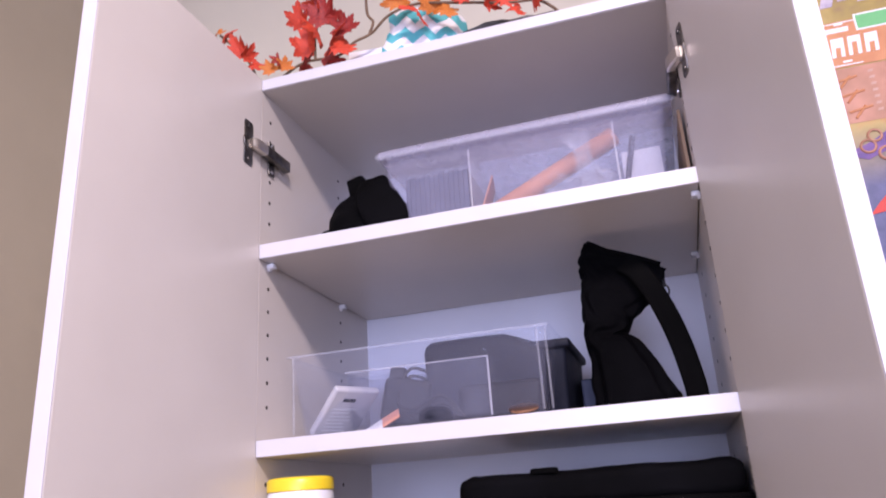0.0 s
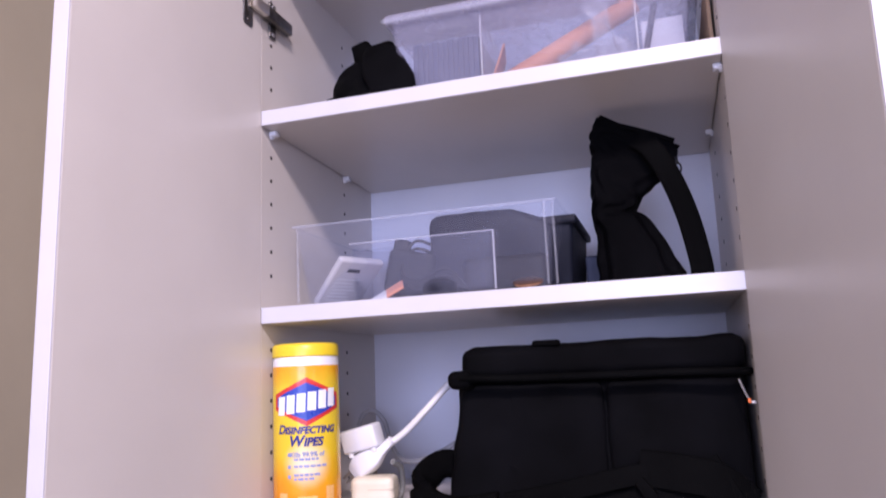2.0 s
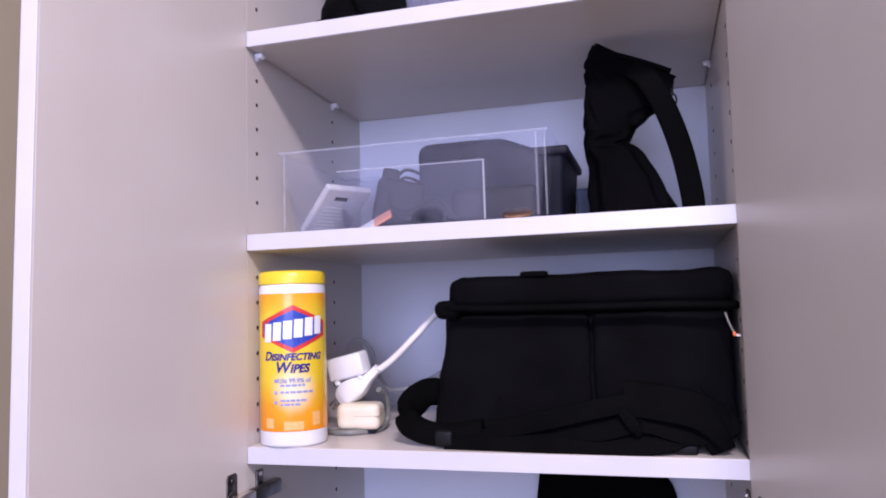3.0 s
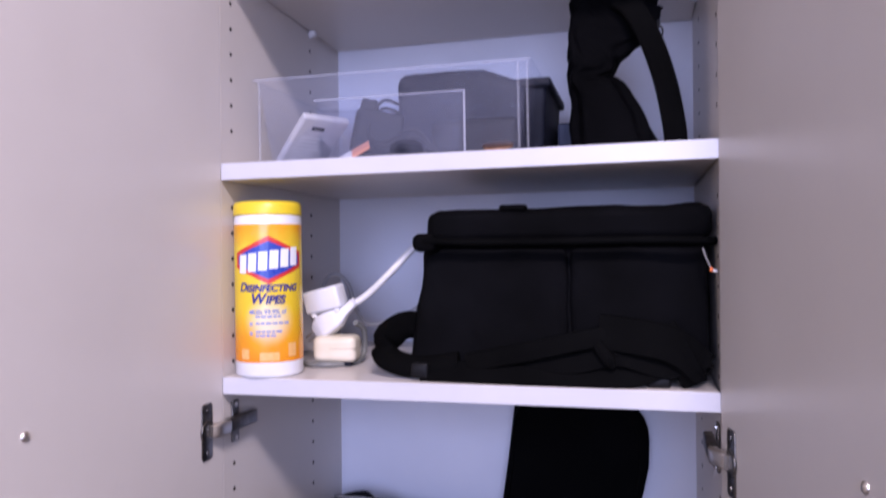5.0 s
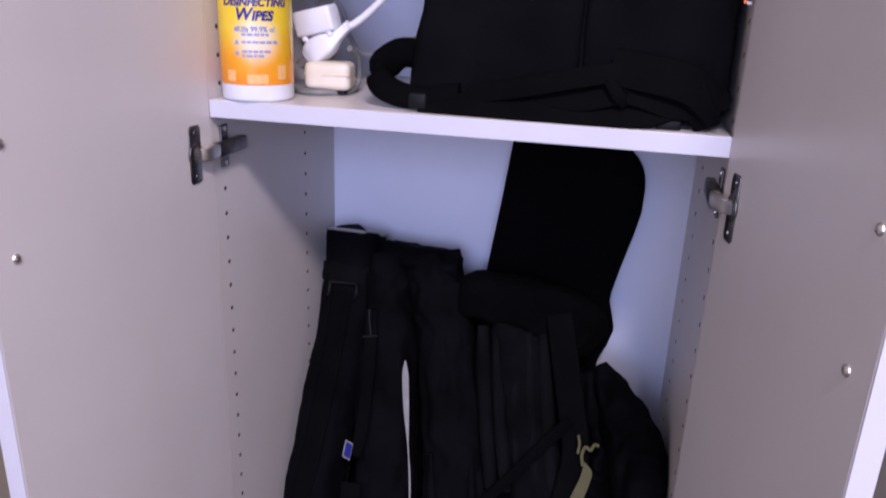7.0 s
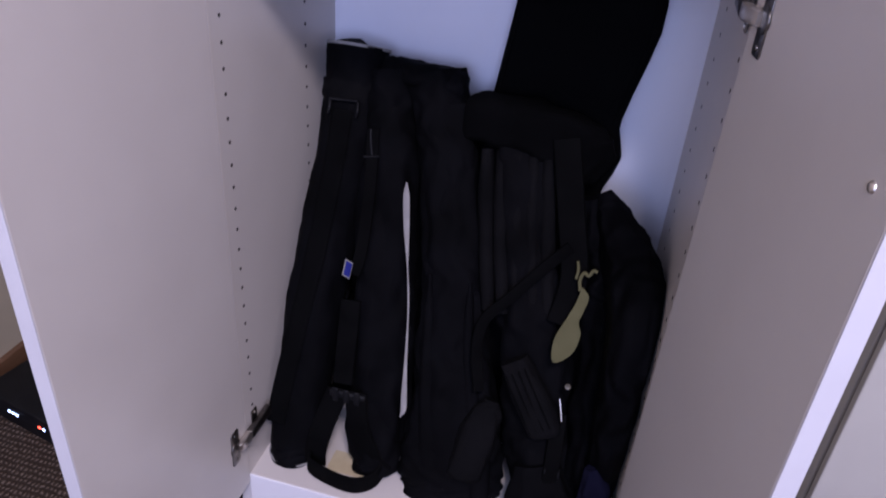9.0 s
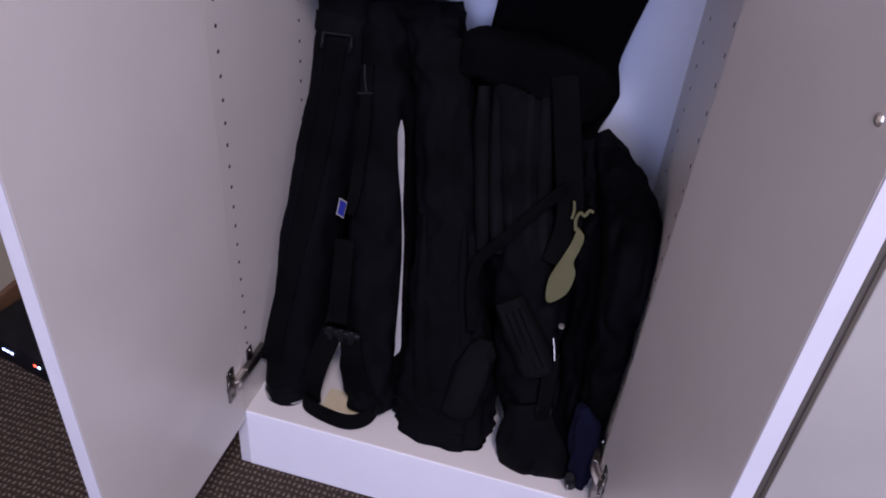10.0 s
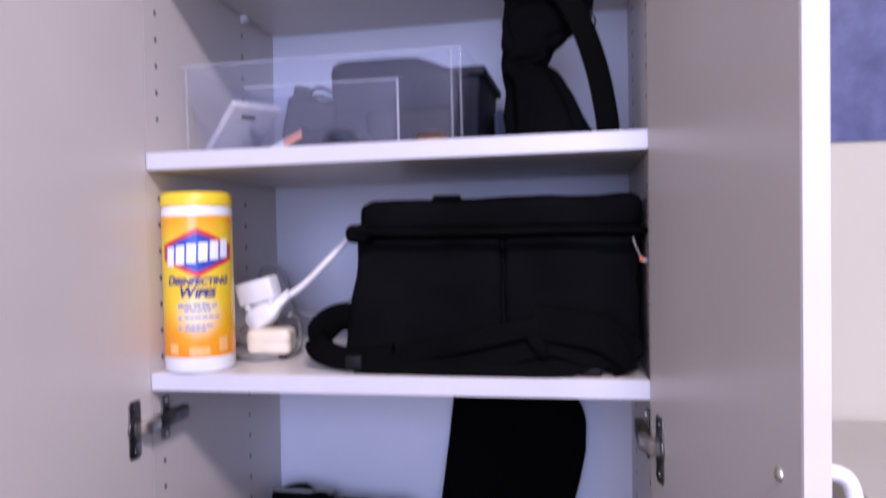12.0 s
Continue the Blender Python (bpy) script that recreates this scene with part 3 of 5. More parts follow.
# ---- on top of the cabinet ----
def maple(size, seed):
    """A lobed leaf, folded a little along its midrib."""
    rnd = random.Random(seed)
    lobes = [(-145, 0.50), (-100, 0.70), (-50, 0.88), (0, 1.0), (50, 0.88), (100, 0.70), (145, 0.50)]
    pts = []
    for i, (a, r) in enumerate(lobes):
        r *= rnd.uniform(0.85, 1.1)
        for da, k in ((-20, 0.62), (-17, 0.78), (-10, 0.74), (-7, 0.88), (0, 1.0), (7, 0.88), (10, 0.74), (17, 0.78), (20, 0.62)):
            pts.append((a + da, r * k))
        if i < 6:
            pts.append((a + 25, 0.46))
    bm = bmesh.new()
    mid = bm.verts.new((0, 0, 0))
    vs = []
    for a, r in pts:
        x, y = size * r * math.sin(radians(a)), size * r * math.cos(radians(a))
        vs.append(bm.verts.new((x, y, 0.0)))
    for a, b in zip(vs, vs[1:] + vs[:1]):
        bm.faces.new((mid, a, b))
    bmesh.ops.subdivide_edges(bm, edges=bm.edges[:], cuts=1)
    for v in bm.verts:
        d = (v.co.x**2 + v.co.y**2) ** 0.5
        v.co.z = -0.18 * abs(v.co.x) + 0.35 * noise.noise(Vector((v.co.x * 1.4, v.co.y * 1.4, seed))) - 0.22 * d * d
    ex = bmesh.ops.solidify(bm, geom=bm.faces[:], thickness=0.012)
    return bm


garland = thing("autumn_leaf_garland", (-0.30, 0.045, TOP), "artificial garland of red and orange maple leaves on the cabinet top", "garland")
G0 = Vector((-0.30, 0.045, TOP))
rnd = random.Random(4)
STEMS = [[(-0.32, 0.05, 1.752), (-0.291, 0.06, 1.785), (-0.251, 0.06, 1.803), (-0.193, 0.06, 1.801), (-0.166, 0.06, 1.818), (-0.136, 0.06, 1.827), (-0.107, 0.06, 1.851), (-0.06, 0.06, 1.859), (0.011, 0.06, 1.841), (0.078, 0.06, 1.822), (0.127, 0.06, 1.811), (0.17, 0.06, 1.76)],
         [(-0.14, 0.06, 1.826), (-0.133, 0.06, 1.846), (-0.142, 0.06, 1.863), (-0.144, 0.06, 1.902)],
         [(-0.32, 0.055, 1.754), (-0.352, 0.06, 1.832), (-0.406, 0.06, 1.894)], [(-0.232, 0.06, 1.802), (-0.231, 0.06, 1.854), (-0.216, 0.06, 1.881)]]
for st in STEMS:
    part("stem", cord([Vector(p) - G0 for p in st], 0.0022, 6, 7), STEM, garland, smooth=True)
# place, size, turn, material
LEAVES = [((-0.213, 0.053, 1.871), 0.047, (83, 2, 173), 2),
          ((-0.181, 0.061, 1.849), 0.034, (83, 13, -166), 2),
          ((-0.245, 0.058, 1.827), 0.043, (84, -5, 152), 0),
          ((-0.182, 0.039, 1.799), 0.04, (65, -13, 10), 0),
          ((-0.226, 0.049, 1.844), 0.043, (67, 4, 98), 0),
          ((-0.241, 0.04, 1.785), 0.028, (67, -20, -70), 2),
          ((-0.207, 0.048, 1.783), 0.034, (65, 4, -99), 2),
          ((-0.227, 0.056, 1.895), 0.038, (62, -12, 136), 0),
          ((-0.257, 0.053, 1.875), 0.032, (64, -12, -180), 0),
          ((-0.203, 0.061, 1.837), 0.038, (60, -7, -70), 0),
          ((-0.398, 0.061, 1.886), 0.03, (65, -10, -32), 0),
          ((-0.36, 0.046, 1.843), 0.03, (66, 14, 167), 0),
          ((-0.335, 0.053, 1.814), 0.026, (65, -8, 16), 0),
          ((-0.343, 0.045, 1.828), 0.028, (71, 6, -96), 0),
          ((-0.409, 0.06, 1.899), 0.017, (68, -16, -11), 1),
          ((-0.302, 0.045, 1.793), 0.021, (79, 17, -179), 1),
          ((-0.281, 0.052, 1.798), 0.021, (82, 1, -147), 1),
          ((-0.288, 0.045, 1.802), 0.021, (86, -1, 66), 2),
          ((-0.055, 0.055, 1.836), 0.036, (65, 10, 61), 0),
          ((-0.093, 0.055, 1.869), 0.034, (61, -4, -169), 1),
          ((-0.038, 0.061, 1.851), 0.032, (71, 5, -171), 1),
          ((-0.014, 0.051, 1.828), 0.03, (73, 3, 12), 1),
          ((0.015, 0.052, 1.846), 0.028, (60, 8, -157), 0),
          ((0.053, 0.055, 1.83), 0.036, (79, -8, -120), 0),
          ((0.077, 0.056, 1.826), 0.032, (86, 9, -4), 0),
          ((0.122, 0.05, 1.809), 0.038, (88, 13, -52), 0),
          ((0.089, 0.057, 1.803), 0.023, (63, 17, 8), 0),
          ((-0.072, 0.059, 1.884), 0.034, (61, 7, -134), 0),
          ((0.042, 0.043, 1.846), 0.034, (76, 19, 5), 1),
          ((0.162, 0.06, 1.826), 0.034, (70, -3, 179), 1)]
leaf_meshes = {}
for k, (p, size, r, mi) in enumerate(LEAVES):
    key = (k % 3, mi)
    if key not in leaf_meshes:
        ob = part("leaf", maple(1.0, 3.7 * (k % 3) + 1), (LEAF_RED, LEAF_ORANGE, LEAF_DARK)[mi], garland)
        leaf_meshes[key] = ob.data
    else:
        ob = new("leaf", leaf_meshes[key])
        ob.parent = garland
    q = pose(*(Vector(p) - G0), *r)
    ob.matrix_basis = q @ Matrix.Diagonal((size, size, size, 1))

pouch = thing("chevron_pouch", pose(-0.076, 0.112, TOP, 0, 10, 4), "teal and white zigzag patterned cloth pouch on the cabinet top", "pouch")
part("body", softbox(-0.068, 0.050, -0.02, 0.03, 0.0, 0.130, 0.016, 14, 0.012, 18), CHEVRON, pouch, smooth=True)
felt = thing("grey_cloth", (0.05, 0.125, TOP), "folded grey felt cloth on the cabinet top", "cloth")
part("fold", softbox(-0.07, 0.10, -0.02, 0.05, 0.0, 0.086, 0.012, 12, 0.008, 22), GREY_FELT, felt, smooth=True)
card = thing("white_box", pose(-0.14, 0.12, TOP, 0, 0, 6), "flat white paper box on the cabinet top", "box")
part("body", box(-0.05, 0.09, -0.03, 0.05, 0, 0.074, 0.0015), PAPER, card)

# ---- upper shelf ----
S1, S2, S3 = SHELVES
black_pouch = thing("black_pouch", (-0.166, 0.11, S1), "small black nylon pouch slumped on the shelf", "pouch")
b = sweep([(0.004, 0, 0.0, 0.066, 0.035), (0.002, 0, 0.018, 0.070, 0.042), (-0.004, 0.004, 0.05, 0.067, 0.04), (-0.005, 0.008, 0.080, 0.055, 0.03), (-0.004, 0.01, 0.098, 0.034, 0.018), (-0.002, 0.01, 0.106, 0.024, 0.010)],
          10, 44, (1, 0, 0), 2.4, 0.025, 4, 0.004, 2.0)
part("body", b, BLACK_CLOTH, black_pouch, smooth=True)
part("flap", sweep([(0.012, -0.022, 0.108, 0.020, 0.006), (0.020, -0.036, 0.085, 0.028, 0.007), (0.034, -0.045, 0.05, 0.034, 0.009), (0.052, -0.046, 0.020, 0.026, 0.008), (0.064, -0.044, 0.006, 0.014, 0.005)], 8, 28, (1, 0, 0), 3, 0.03, 4, 0.003, 4.0), BLACK_CLOTH, black_pouch, smooth=True)
part("tab", softbox(-0.030, -0.002, -0.012, 0.006, 0.095, 0.126, 0.005, 8, 0.001, 40, 0, lambda p: Vector((p.x - 0.25 * (p.z - 0.095), p.y, p.z + 0.25 * (p.x + 0.016)))), WEBBING, black_pouch, smooth=True)
part("tab", softbox(0.008, 0.030, -0.014, 0.004, 0.090, 0.118, 0.005, 8, 0.002, 40), WEBBING, black_pouch, smooth=True)
part("pocket", softbox(-0.068, -0.028, -0.045, 0.0, 0.0, 0.035, 0.012, 8, 0.004, 30), BLACK_CLOTH, black_pouch, smooth=True)


def open_box(x0, x1, y0, y1, z0, z1, inset, wall, lip=0.0):
    """A thin-walled box, open above, narrower at its foot by inset all round."""
    bm = bmesh.new()
    def ring(a, z):
        return [bm.verts.new(p) for p in ((x0 + a, y0 + a, z), (x1 - a, y0 + a, z), (x1 - a, y1 - a, z), (x0 + a, y1 - a, z))]
    rings = [ring(inset + 0.004, z0), ring(inset, z0 + 0.004), ring(0.0, z1)]
    if lip:
        rings += [ring(-lip, z1), ring(-lip, z1 + 0.002), ring(wall, z1 + 0.002)]
    else:
        rings += [ring(wall, z1)]
    rings += [ring(inset + wall, z0 + 0.004 + wall)]
    for a, b in zip(rings, rings[1:]):
        for k in range(4):
            bm.faces.new((a[k], a[(k + 1) % 4], b[(k + 1) % 4], b[k]))
    bm.faces.new(rings[0][::-1])
    bm.faces.new(rings[-1])
    bmesh.ops.bevel(bm, geom=[e for e in bm.edges if abs(e.verts[0].co.z - e.verts[1].co.z) > 0.03], offset=0.006, segments=3, affect="EDGES", profile=0.5)
    return bm


lidded = thing("clear_storage_box", (0.072, 0.06, S1), "long milky clear plastic storage box with a lid", "storage box")
part("body", open_box(-0.198, 0.198, 0.0, 0.25, 0.0, 0.125, 0.014, 0.0015), MILKY, lidded, smooth=True)
lid = part("lid", box(-0.204, 0.208, -0.009, 0.259, 0.119, 0.134, 0.005, seg=3), clear_plastic("milky_lid", 0.30, (0.66, 0.64, 0.80), 0.35), lidded, "milky plastic snap lid", True)
part("rim", box(-0.206, 0.211, -0.012, -0.0092, 0.1195, 0.1275, 0.001), CLEAR_CORNER, lid)
for x in (-0.072, 0.128):
    part("divider", box(x - 0.0012, x + 0.0012, 0.006, 0.24, 0.006, 0.116, 0.0004), CLEAR_EDGE, lidded, "thin clear divider")
folders = thing("folder_stack", (0.072, 0.06, S1 + 0.0055), "slate blue ribbed folders packed upright in the clear box", "folders")
for k in range(13):
    x = -0.172 + 0.0072 * k
    part("folder", box(x, x + 0.0070, 0.02, 0.22, 0, 0.090 + 0.0025 * math.sin(k * 2.1), 0.0012), SLATE, folders)
tube = thing("cardboard_tube", pose(0.090, 0.115, S1 + 0.066, 0, 63, 4), "orange brown cardboard tube lying aslant in the clear box", "tube")
b = lathe([(0.0118, -0.128), (0.0138, -0.128), (0.0138, 0.122), (0.0118, 0.122)], 26)
part("body", b, KRAFT, tube, smooth=True)
film = thing("crinkled_plastic_bag", (0.165, 0.088, S1 + 0.006), "crumpled clear plastic bag in the storage box", "plastic bag")
part("film", softbox(-0.07, 0.028, -0.012, 0.012, 0, 0.05, 0.011, 18, 0.014, 40, 5.0), CRINKLE, film, smooth=False)
part("twist", sweep([(0.0, -0.006, 0.03, 0.02, 0.012), (-0.006, -0.012, 0.07, 0.012, 0.008), (-0.012, -0.012, 0.106, 0.016, 0.008)], 5, 14, (1, 0, 0), 2, 0.25, 5, 0.004), CRINKLE, film)
papers = thing("paper_sheets", (0.235, 0.16, S1 + 0.006), "white papers standing at the end of the clear box", "papers")
for k in range(4):
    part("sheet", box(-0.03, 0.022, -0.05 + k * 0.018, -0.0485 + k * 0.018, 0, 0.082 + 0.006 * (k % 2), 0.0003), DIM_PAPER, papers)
pen = thing("grey_pen", pose(0.213, 0.085, S1 + 0.052, 8, 14, 0), "thin grey pen leaning in the clear box", "pen")
part("barrel", lathe([(0.001, -0.045), (0.0035, -0.036), (0.004, 0.04), (0.003, 0.045)], 12), GREY_PLASTIC, pen, smooth=True)
orange_card = thing("orange_card", pose(0.0, 0.10, S1 + 0.006, 0, 20, 10), "orange paper card leaning in the clear box", "card")
part("sheet", box(-0.001, 0.001, -0.03, 0.03, 0, 0.072, 0.0003), KRAFT, orange_card)
strip = thing("cardboard_sheet", (0.2855, 0.2, S1), "brown cardboard sheet standing beside the storage box", "cardboard")
part("sheet", box(-0.002, 0.002, -0.14, 0.13, 0, 0.11, 0.0006), CARD, strip)

# ---- second shelf ----
openbin = thing("clear_bin", (-0.093, 0.05, S2), "open clear plastic bin full of small electronics", "bin")
part("body", open_box(-0.176, 0.180, 0.0, 0.22, 0.0, 0.110, 0.014, 0.002, 0.003), CLEAR, openbin, smooth=True)
part("rim", box(-0.176, 0.181, -0.0036, -0.0022, 0.1090, 0.1120, 0.0004), CLEAR_CORNER, openbin)
part("corner", box(-0.1715, -0.1690, -0.001, 0.003, 0.008, 0.108, 0.0012), CLEAR_CORNER, openbin, "thick clear corner", True)
part("corner", box(0.1745, 0.1775, 0.004, 0.008, 0.008, 0.108, 0.0012), CLEAR_CORNER, openbin, "thick clear corner", True)
part("corner", box(0.1645, 0.1675, -0.001, 0.003, 0.008, 0.108, 0.0012), CLEAR_CORNER, openbin, "thick clear corner", True)
tray = thing("clear_tray", (-0.09, 0.075, S2 + 0.008), "small clear acrylic tray standing inside the bin", "tray")
part("body", open_box(-0.108, 0.093, 0.0, 0.09, 0.0, 0.078, 0.004, 0.0016), CLEAR, tray, smooth=True)
for a in ((-0.108, 0.093, 0.0765, 0.0782), ):
    part("rim", box(a[0], a[1], -0.0014, 0.0006, a[2], a[3], 0.0003), CLEAR_EDGE, tray)
part("rim", box(0.0910, 0.0932, -0.0014, 0.0006, 0.002, 0.078, 0.0003), CLEAR_EDGE, tray)
grey_bin = thing("grey_lidded_bin", (0.085, 0.16, S2), "dark grey lidded plastic bin behind the clear bin", "bin")
part("body", open_box(-0.035, 0.012, -0.03, 0.14, 0, 0.098, 0.006, 0.002), GREY_PLASTIC, grey_bin, smooth=True)
part("lid", box(-0.038, 0.018, -0.036, 0.145, 0.094, 0.106, 0.003), GREY_PLASTIC, grey_bin, smooth=True)
small_grey = thing("grey_box", (0.113, 0.25, S2), "small slate grey box at the back of the shelf", "box")
part("body", box(-0.012, 0.026, -0.03, 0.06, 0, 0.062, 0.003), SLATE, small_grey)
pack = thing("white_package", pose(-0.254, 0.078, S2 + 0.009, 0, 52, -32), "white retail package with a hang hole leaning in the bin", "package")
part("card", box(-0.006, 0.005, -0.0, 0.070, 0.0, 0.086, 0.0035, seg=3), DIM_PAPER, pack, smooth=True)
for k in range(7):
    part("print_line", box(0.0051, 0.0056, 0.010, 0.046 - 0.004 * (k % 3), 0.012 + 0.0065 * k, 0.0145 + 0.0065 * k, 0), PRINT, pack)
part("hang_hole", box(0.0051, 0.0057, 0.018, 0.037, 0.066, 0.072, 0.0), GREY_PLASTIC, pack)
slip = thing("orange_white_slip", pose(-0.15, 0.085, S2 + 0.014, 25, -28, 10), "folded orange and white paper slip in the bin", "paper")
part("white_half", box(-0.032, 0.0, -0.018, 0.018, 0, 0.0016, 0.0003), PAPER, slip)
part("orange_half", box(0.0004, 0.026, -0.018, 0.018, 0, 0.0017, 0.0003), mottled("salmon_paper", (0.70, 0.27, 0.16), (0.75, 0.33, 0.2), 0.7, 30), slip, "salmon orange paper")
adapter = thing("black_power_adapter", pose(-0.135, 0.13, S2 + 0.008, 0, 10, 12), "black power adapter block in the clear bin", "adapter")
part("body", softbox(-0.034, 0.034, -0.022, 0.022, 0, 0.068, 0.008, 10, 0.001, 30), BLACK_PLASTIC, adapter, smooth=True)
part("cord", cord([(0.03, 0, 0.05), (0.045, -0.01, 0.06), (0.05, -0.02, 0.035), (0.065, -0.02, 0.03), (0.09, -0.015, 0.012), (0.06, -0.03, 0.006), (0.03, -0.03, 0.012), (0.05, -0.04, 0.03), (0.085, -0.035, 0.02)], 0.0022), BLACK_PLASTIC, adapter, smooth=True)
slim = thing("black_remote", pose(-0.168, 0.155, S2 + 0.006, 0, 12, 0), "slim black remote standing in the clear bin", "remote")
part("body", box(-0.012, 0.012, -0.008, 0.008, 0, 0.095, 0.004), BLACK_PLASTIC, slim, smooth=True)
dock = thing("dark_grey_speaker", (-0.02, 0.165, S2 + 0.006), "large dark grey plastic device in the clear bin", "device")
part("body", softbox(-0.082, 0.092, -0.045, 0.06, 0, 0.118, 0.016, 14, 0.001, 20, 0, lambda p: Vector((p.x, p.y, p.z - 0.020 * max(0, (p.x - 0.035) / 0.05) * (p.z > 0.06)))), GREY_PLASTIC, dock, smooth=True)
part("base", softbox(-0.03, 0.085, -0.062, -0.03, 0, 0.05, 0.01, 10, 0.001, 20), BLACK_PLASTIC, dock, smooth=True)
for k in range(3):
    part("cable", cord([(-0.07, -0.03, 0.05 + 0.012 * k), (-0.10, -0.045, 0.062 + 0.01 * k), (-0.115, -0.06, 0.04), (-0.09, -0.07, 0.012 + 0.006 * k), (-0.05, -0.066, 0.018 + 0.01 * k), (-0.02, -0.064, 0.008)], 0.0022, 8, 7), BLACK_PLASTIC, dock, "thin black cable", True)
puck = thing("round_microphone", (-0.075, 0.085, S2 + 0.0095), "round grey microphone base in the clear tray", "microphone")
part("body", lathe([(0.02, 0), (0.023, 0.004), (0.022, 0.012), (0.014, 0.018), (0.004, 0.0195)], 24), GREY_PLASTIC, puck, smooth=True)
coin = thing("copper_lid", pose(0.045, 0.068, S2 + 0.012, 20, 0, 0), "small copper coloured lid at the bin's bottom", "lid")
part("body", lathe([(0.018, 0), (0.019, 0.001), (0.019, 0.003), (0.016, 0.004)], 24), COPPER, coin, smooth=True)

tote = thing("black_tote_bag", (0.17, 0.15, S2), "black zipped tote bag standing with its strap hanging", "bag")
b = sweep([(0.009, 0.0, 0.0, 0.054, 0.05), (0.007, 0.0, 0.012, 0.053, 0.054), (-0.004, 0.0, 0.06, 0.042, 0.052), (-0.018, 0.0, 0.100, 0.028, 0.046), (-0.012, -0.008, 0.132, 0.034, 0.036),
           (0.003, -0.018, 0.165, 0.047, 0.024), (0.013, -0.026, 0.195, 0.052, 0.014), (0.020, -0.030, 0.216, 0.050, 0.008), (0.022, -0.031, 0.224, 0.047, 0.0045)], 12, 72, (1, 0, 0), 3.2, 0.05, 9, 0.0018, 7.0)
# the zipped mouth slopes down to one corner
for v in b.verts:
    k = max(0.0, (v.co.z - 0.13) / 0.10)
    v.co.z -= 0.040 * k * max(0.0, min(1.0, (v.co.x + 0.032) / 0.095))
part("body", b, SATIN_BLACK, tote, smooth=True)
part("strap", strap([(0.018, -0.046, 0.190), (0.036, -0.052, 0.172), (0.056, -0.055, 0.130), (0.071, -0.055, 0.08), (0.080, -0.05, 0.03), (0.082, -0.046, 0.004)], 0.0135, 0.0018, (1, 0, 0.35)), WEBBING, tote, "wide flat black strap", True)
part("zip", strap([(-0.016, -0.0365, 0.218), (0.018, -0.038, 0.204), (0.046, -0.0365, 0.192), (0.064, -0.033, 0.184)], 0.0035, 0.0014, (0, 0.3, 1)), WEBBING, tote, smooth=True)
pull = part("zip_pull", box(0.0615, 0.0665, -0.026, -0.023, 0.155, 0.180, 0.001), BLACK_PLASTIC, tote, "hanging zip pull")
ring = cord([(0.0605 + 0.005 * math.cos(a) + 0.004, -0.0245, 0.150 + 0.008 * math.sin(a)) for a in [k * math.pi / 5 for k in range(11)]], 0.0011, 3, 6)
part("ring", ring, BLACK_PLASTIC, pull, smooth=True)

# ---- third shelf ----
CAN = Vector((-0.2438, 0.036, S3))
R = 0.0415
FACE = math.atan2(-0.90, 0.47)
can = thing("wipes_canister", Matrix.Translation(CAN) @ Matrix.Diagonal((1, 1, 1.015, 1)), "yellow and orange canister of disinfecting wipes with a yellow lid", "canister")
part("base", lathe([(R - 0.004, 0), (R - 0.001, 0.0015), (R, 0.004), (R, 0.192), (R - 0.001, 0.1955)], 56), WHITE_PLASTIC, can, smooth=True)
part("sleeve", lathe([(R + 0.0001, 0.019), (R + 0.0004, 0.0192), (R + 0.0004, 0.1845), (R + 0.0001, 0.1847)], 56), SLEEVE, can, "printed sleeve, yellow above and orange below", True)
part("lid", lathe([(R - 0.001, 0.1957), (R + 0.0006, 0.1965), (R + 0.0006, 0.2085), (R - 0.0012, 0.2115), (R - 0.006, 0.2125), (R - 0.01, 0.2120)], 56), LID_YELLOW, can, "yellow snap lid", True)
lr = R + 0.0007


def on_can(name, bm, mat, z, lift=0.0, label="", du=0.0):
    return part(name, wrapped(bm, lr + lift, FACE + du / R, z - 0.003), mat, can, label)


def lozenge(w, h, flat):
    return sheet([(-w, -flat), (-w * 0.5, -h * 0.62), (0, -h), (w * 0.5, -h * 0.62), (w, -flat), (w, flat), (w * 0.5, h * 0.62), (0, h), (-w * 0.5, h * 0.62), (-w, flat)], 3)


on_can("logo_shape", lozenge(0.0465, 0.0290, 0.009), RED, 0.1445, 0.0, "red hexagonal shape")
on_can("logo_shape", lozenge(0.0415, 0.0228, 0.005), BLUE, 0.1445, 0.0003, "blue inner shape")
for k in range(6):
    x0 = -0.0395 + k * 0.0134
    dy = 0.0017 * k - 0.0045
    on_can("logo_bar", sheet([(x0, -0.0112 + dy), (x0 + 0.0108, -0.0108 + dy), (x0 + 0.0118, 0.0112 + dy), (x0 + 0.0010, 0.0108 + dy)], 1), LABEL_WHITE, 0.1445, 0.0006, "white slanted bar")
def small_caps(word, size, bold, tuck=0.10):
    """A slanted word whose first letter stands taller than the rest."""
    first, rest = lettering(word[0], size * 1.28, bold, 0.25), lettering(word[1:], size, bold, 0.25)
    def span(b):
        return min(v.co.x for v in b.verts), max(v.co.x for v in b.verts)
    (a0, a1), (b0, b1) = span(first), span(rest)
    half = (a1 - a0 + b1 - b0 - size * tuck) / 2
    bmesh.ops.translate(first, vec=(-half - a0, size * 0.10, 0), verts=first.verts)
    bmesh.ops.translate(rest, vec=(half - b1, 0, 0), verts=rest.verts)
    return merge(first, rest)


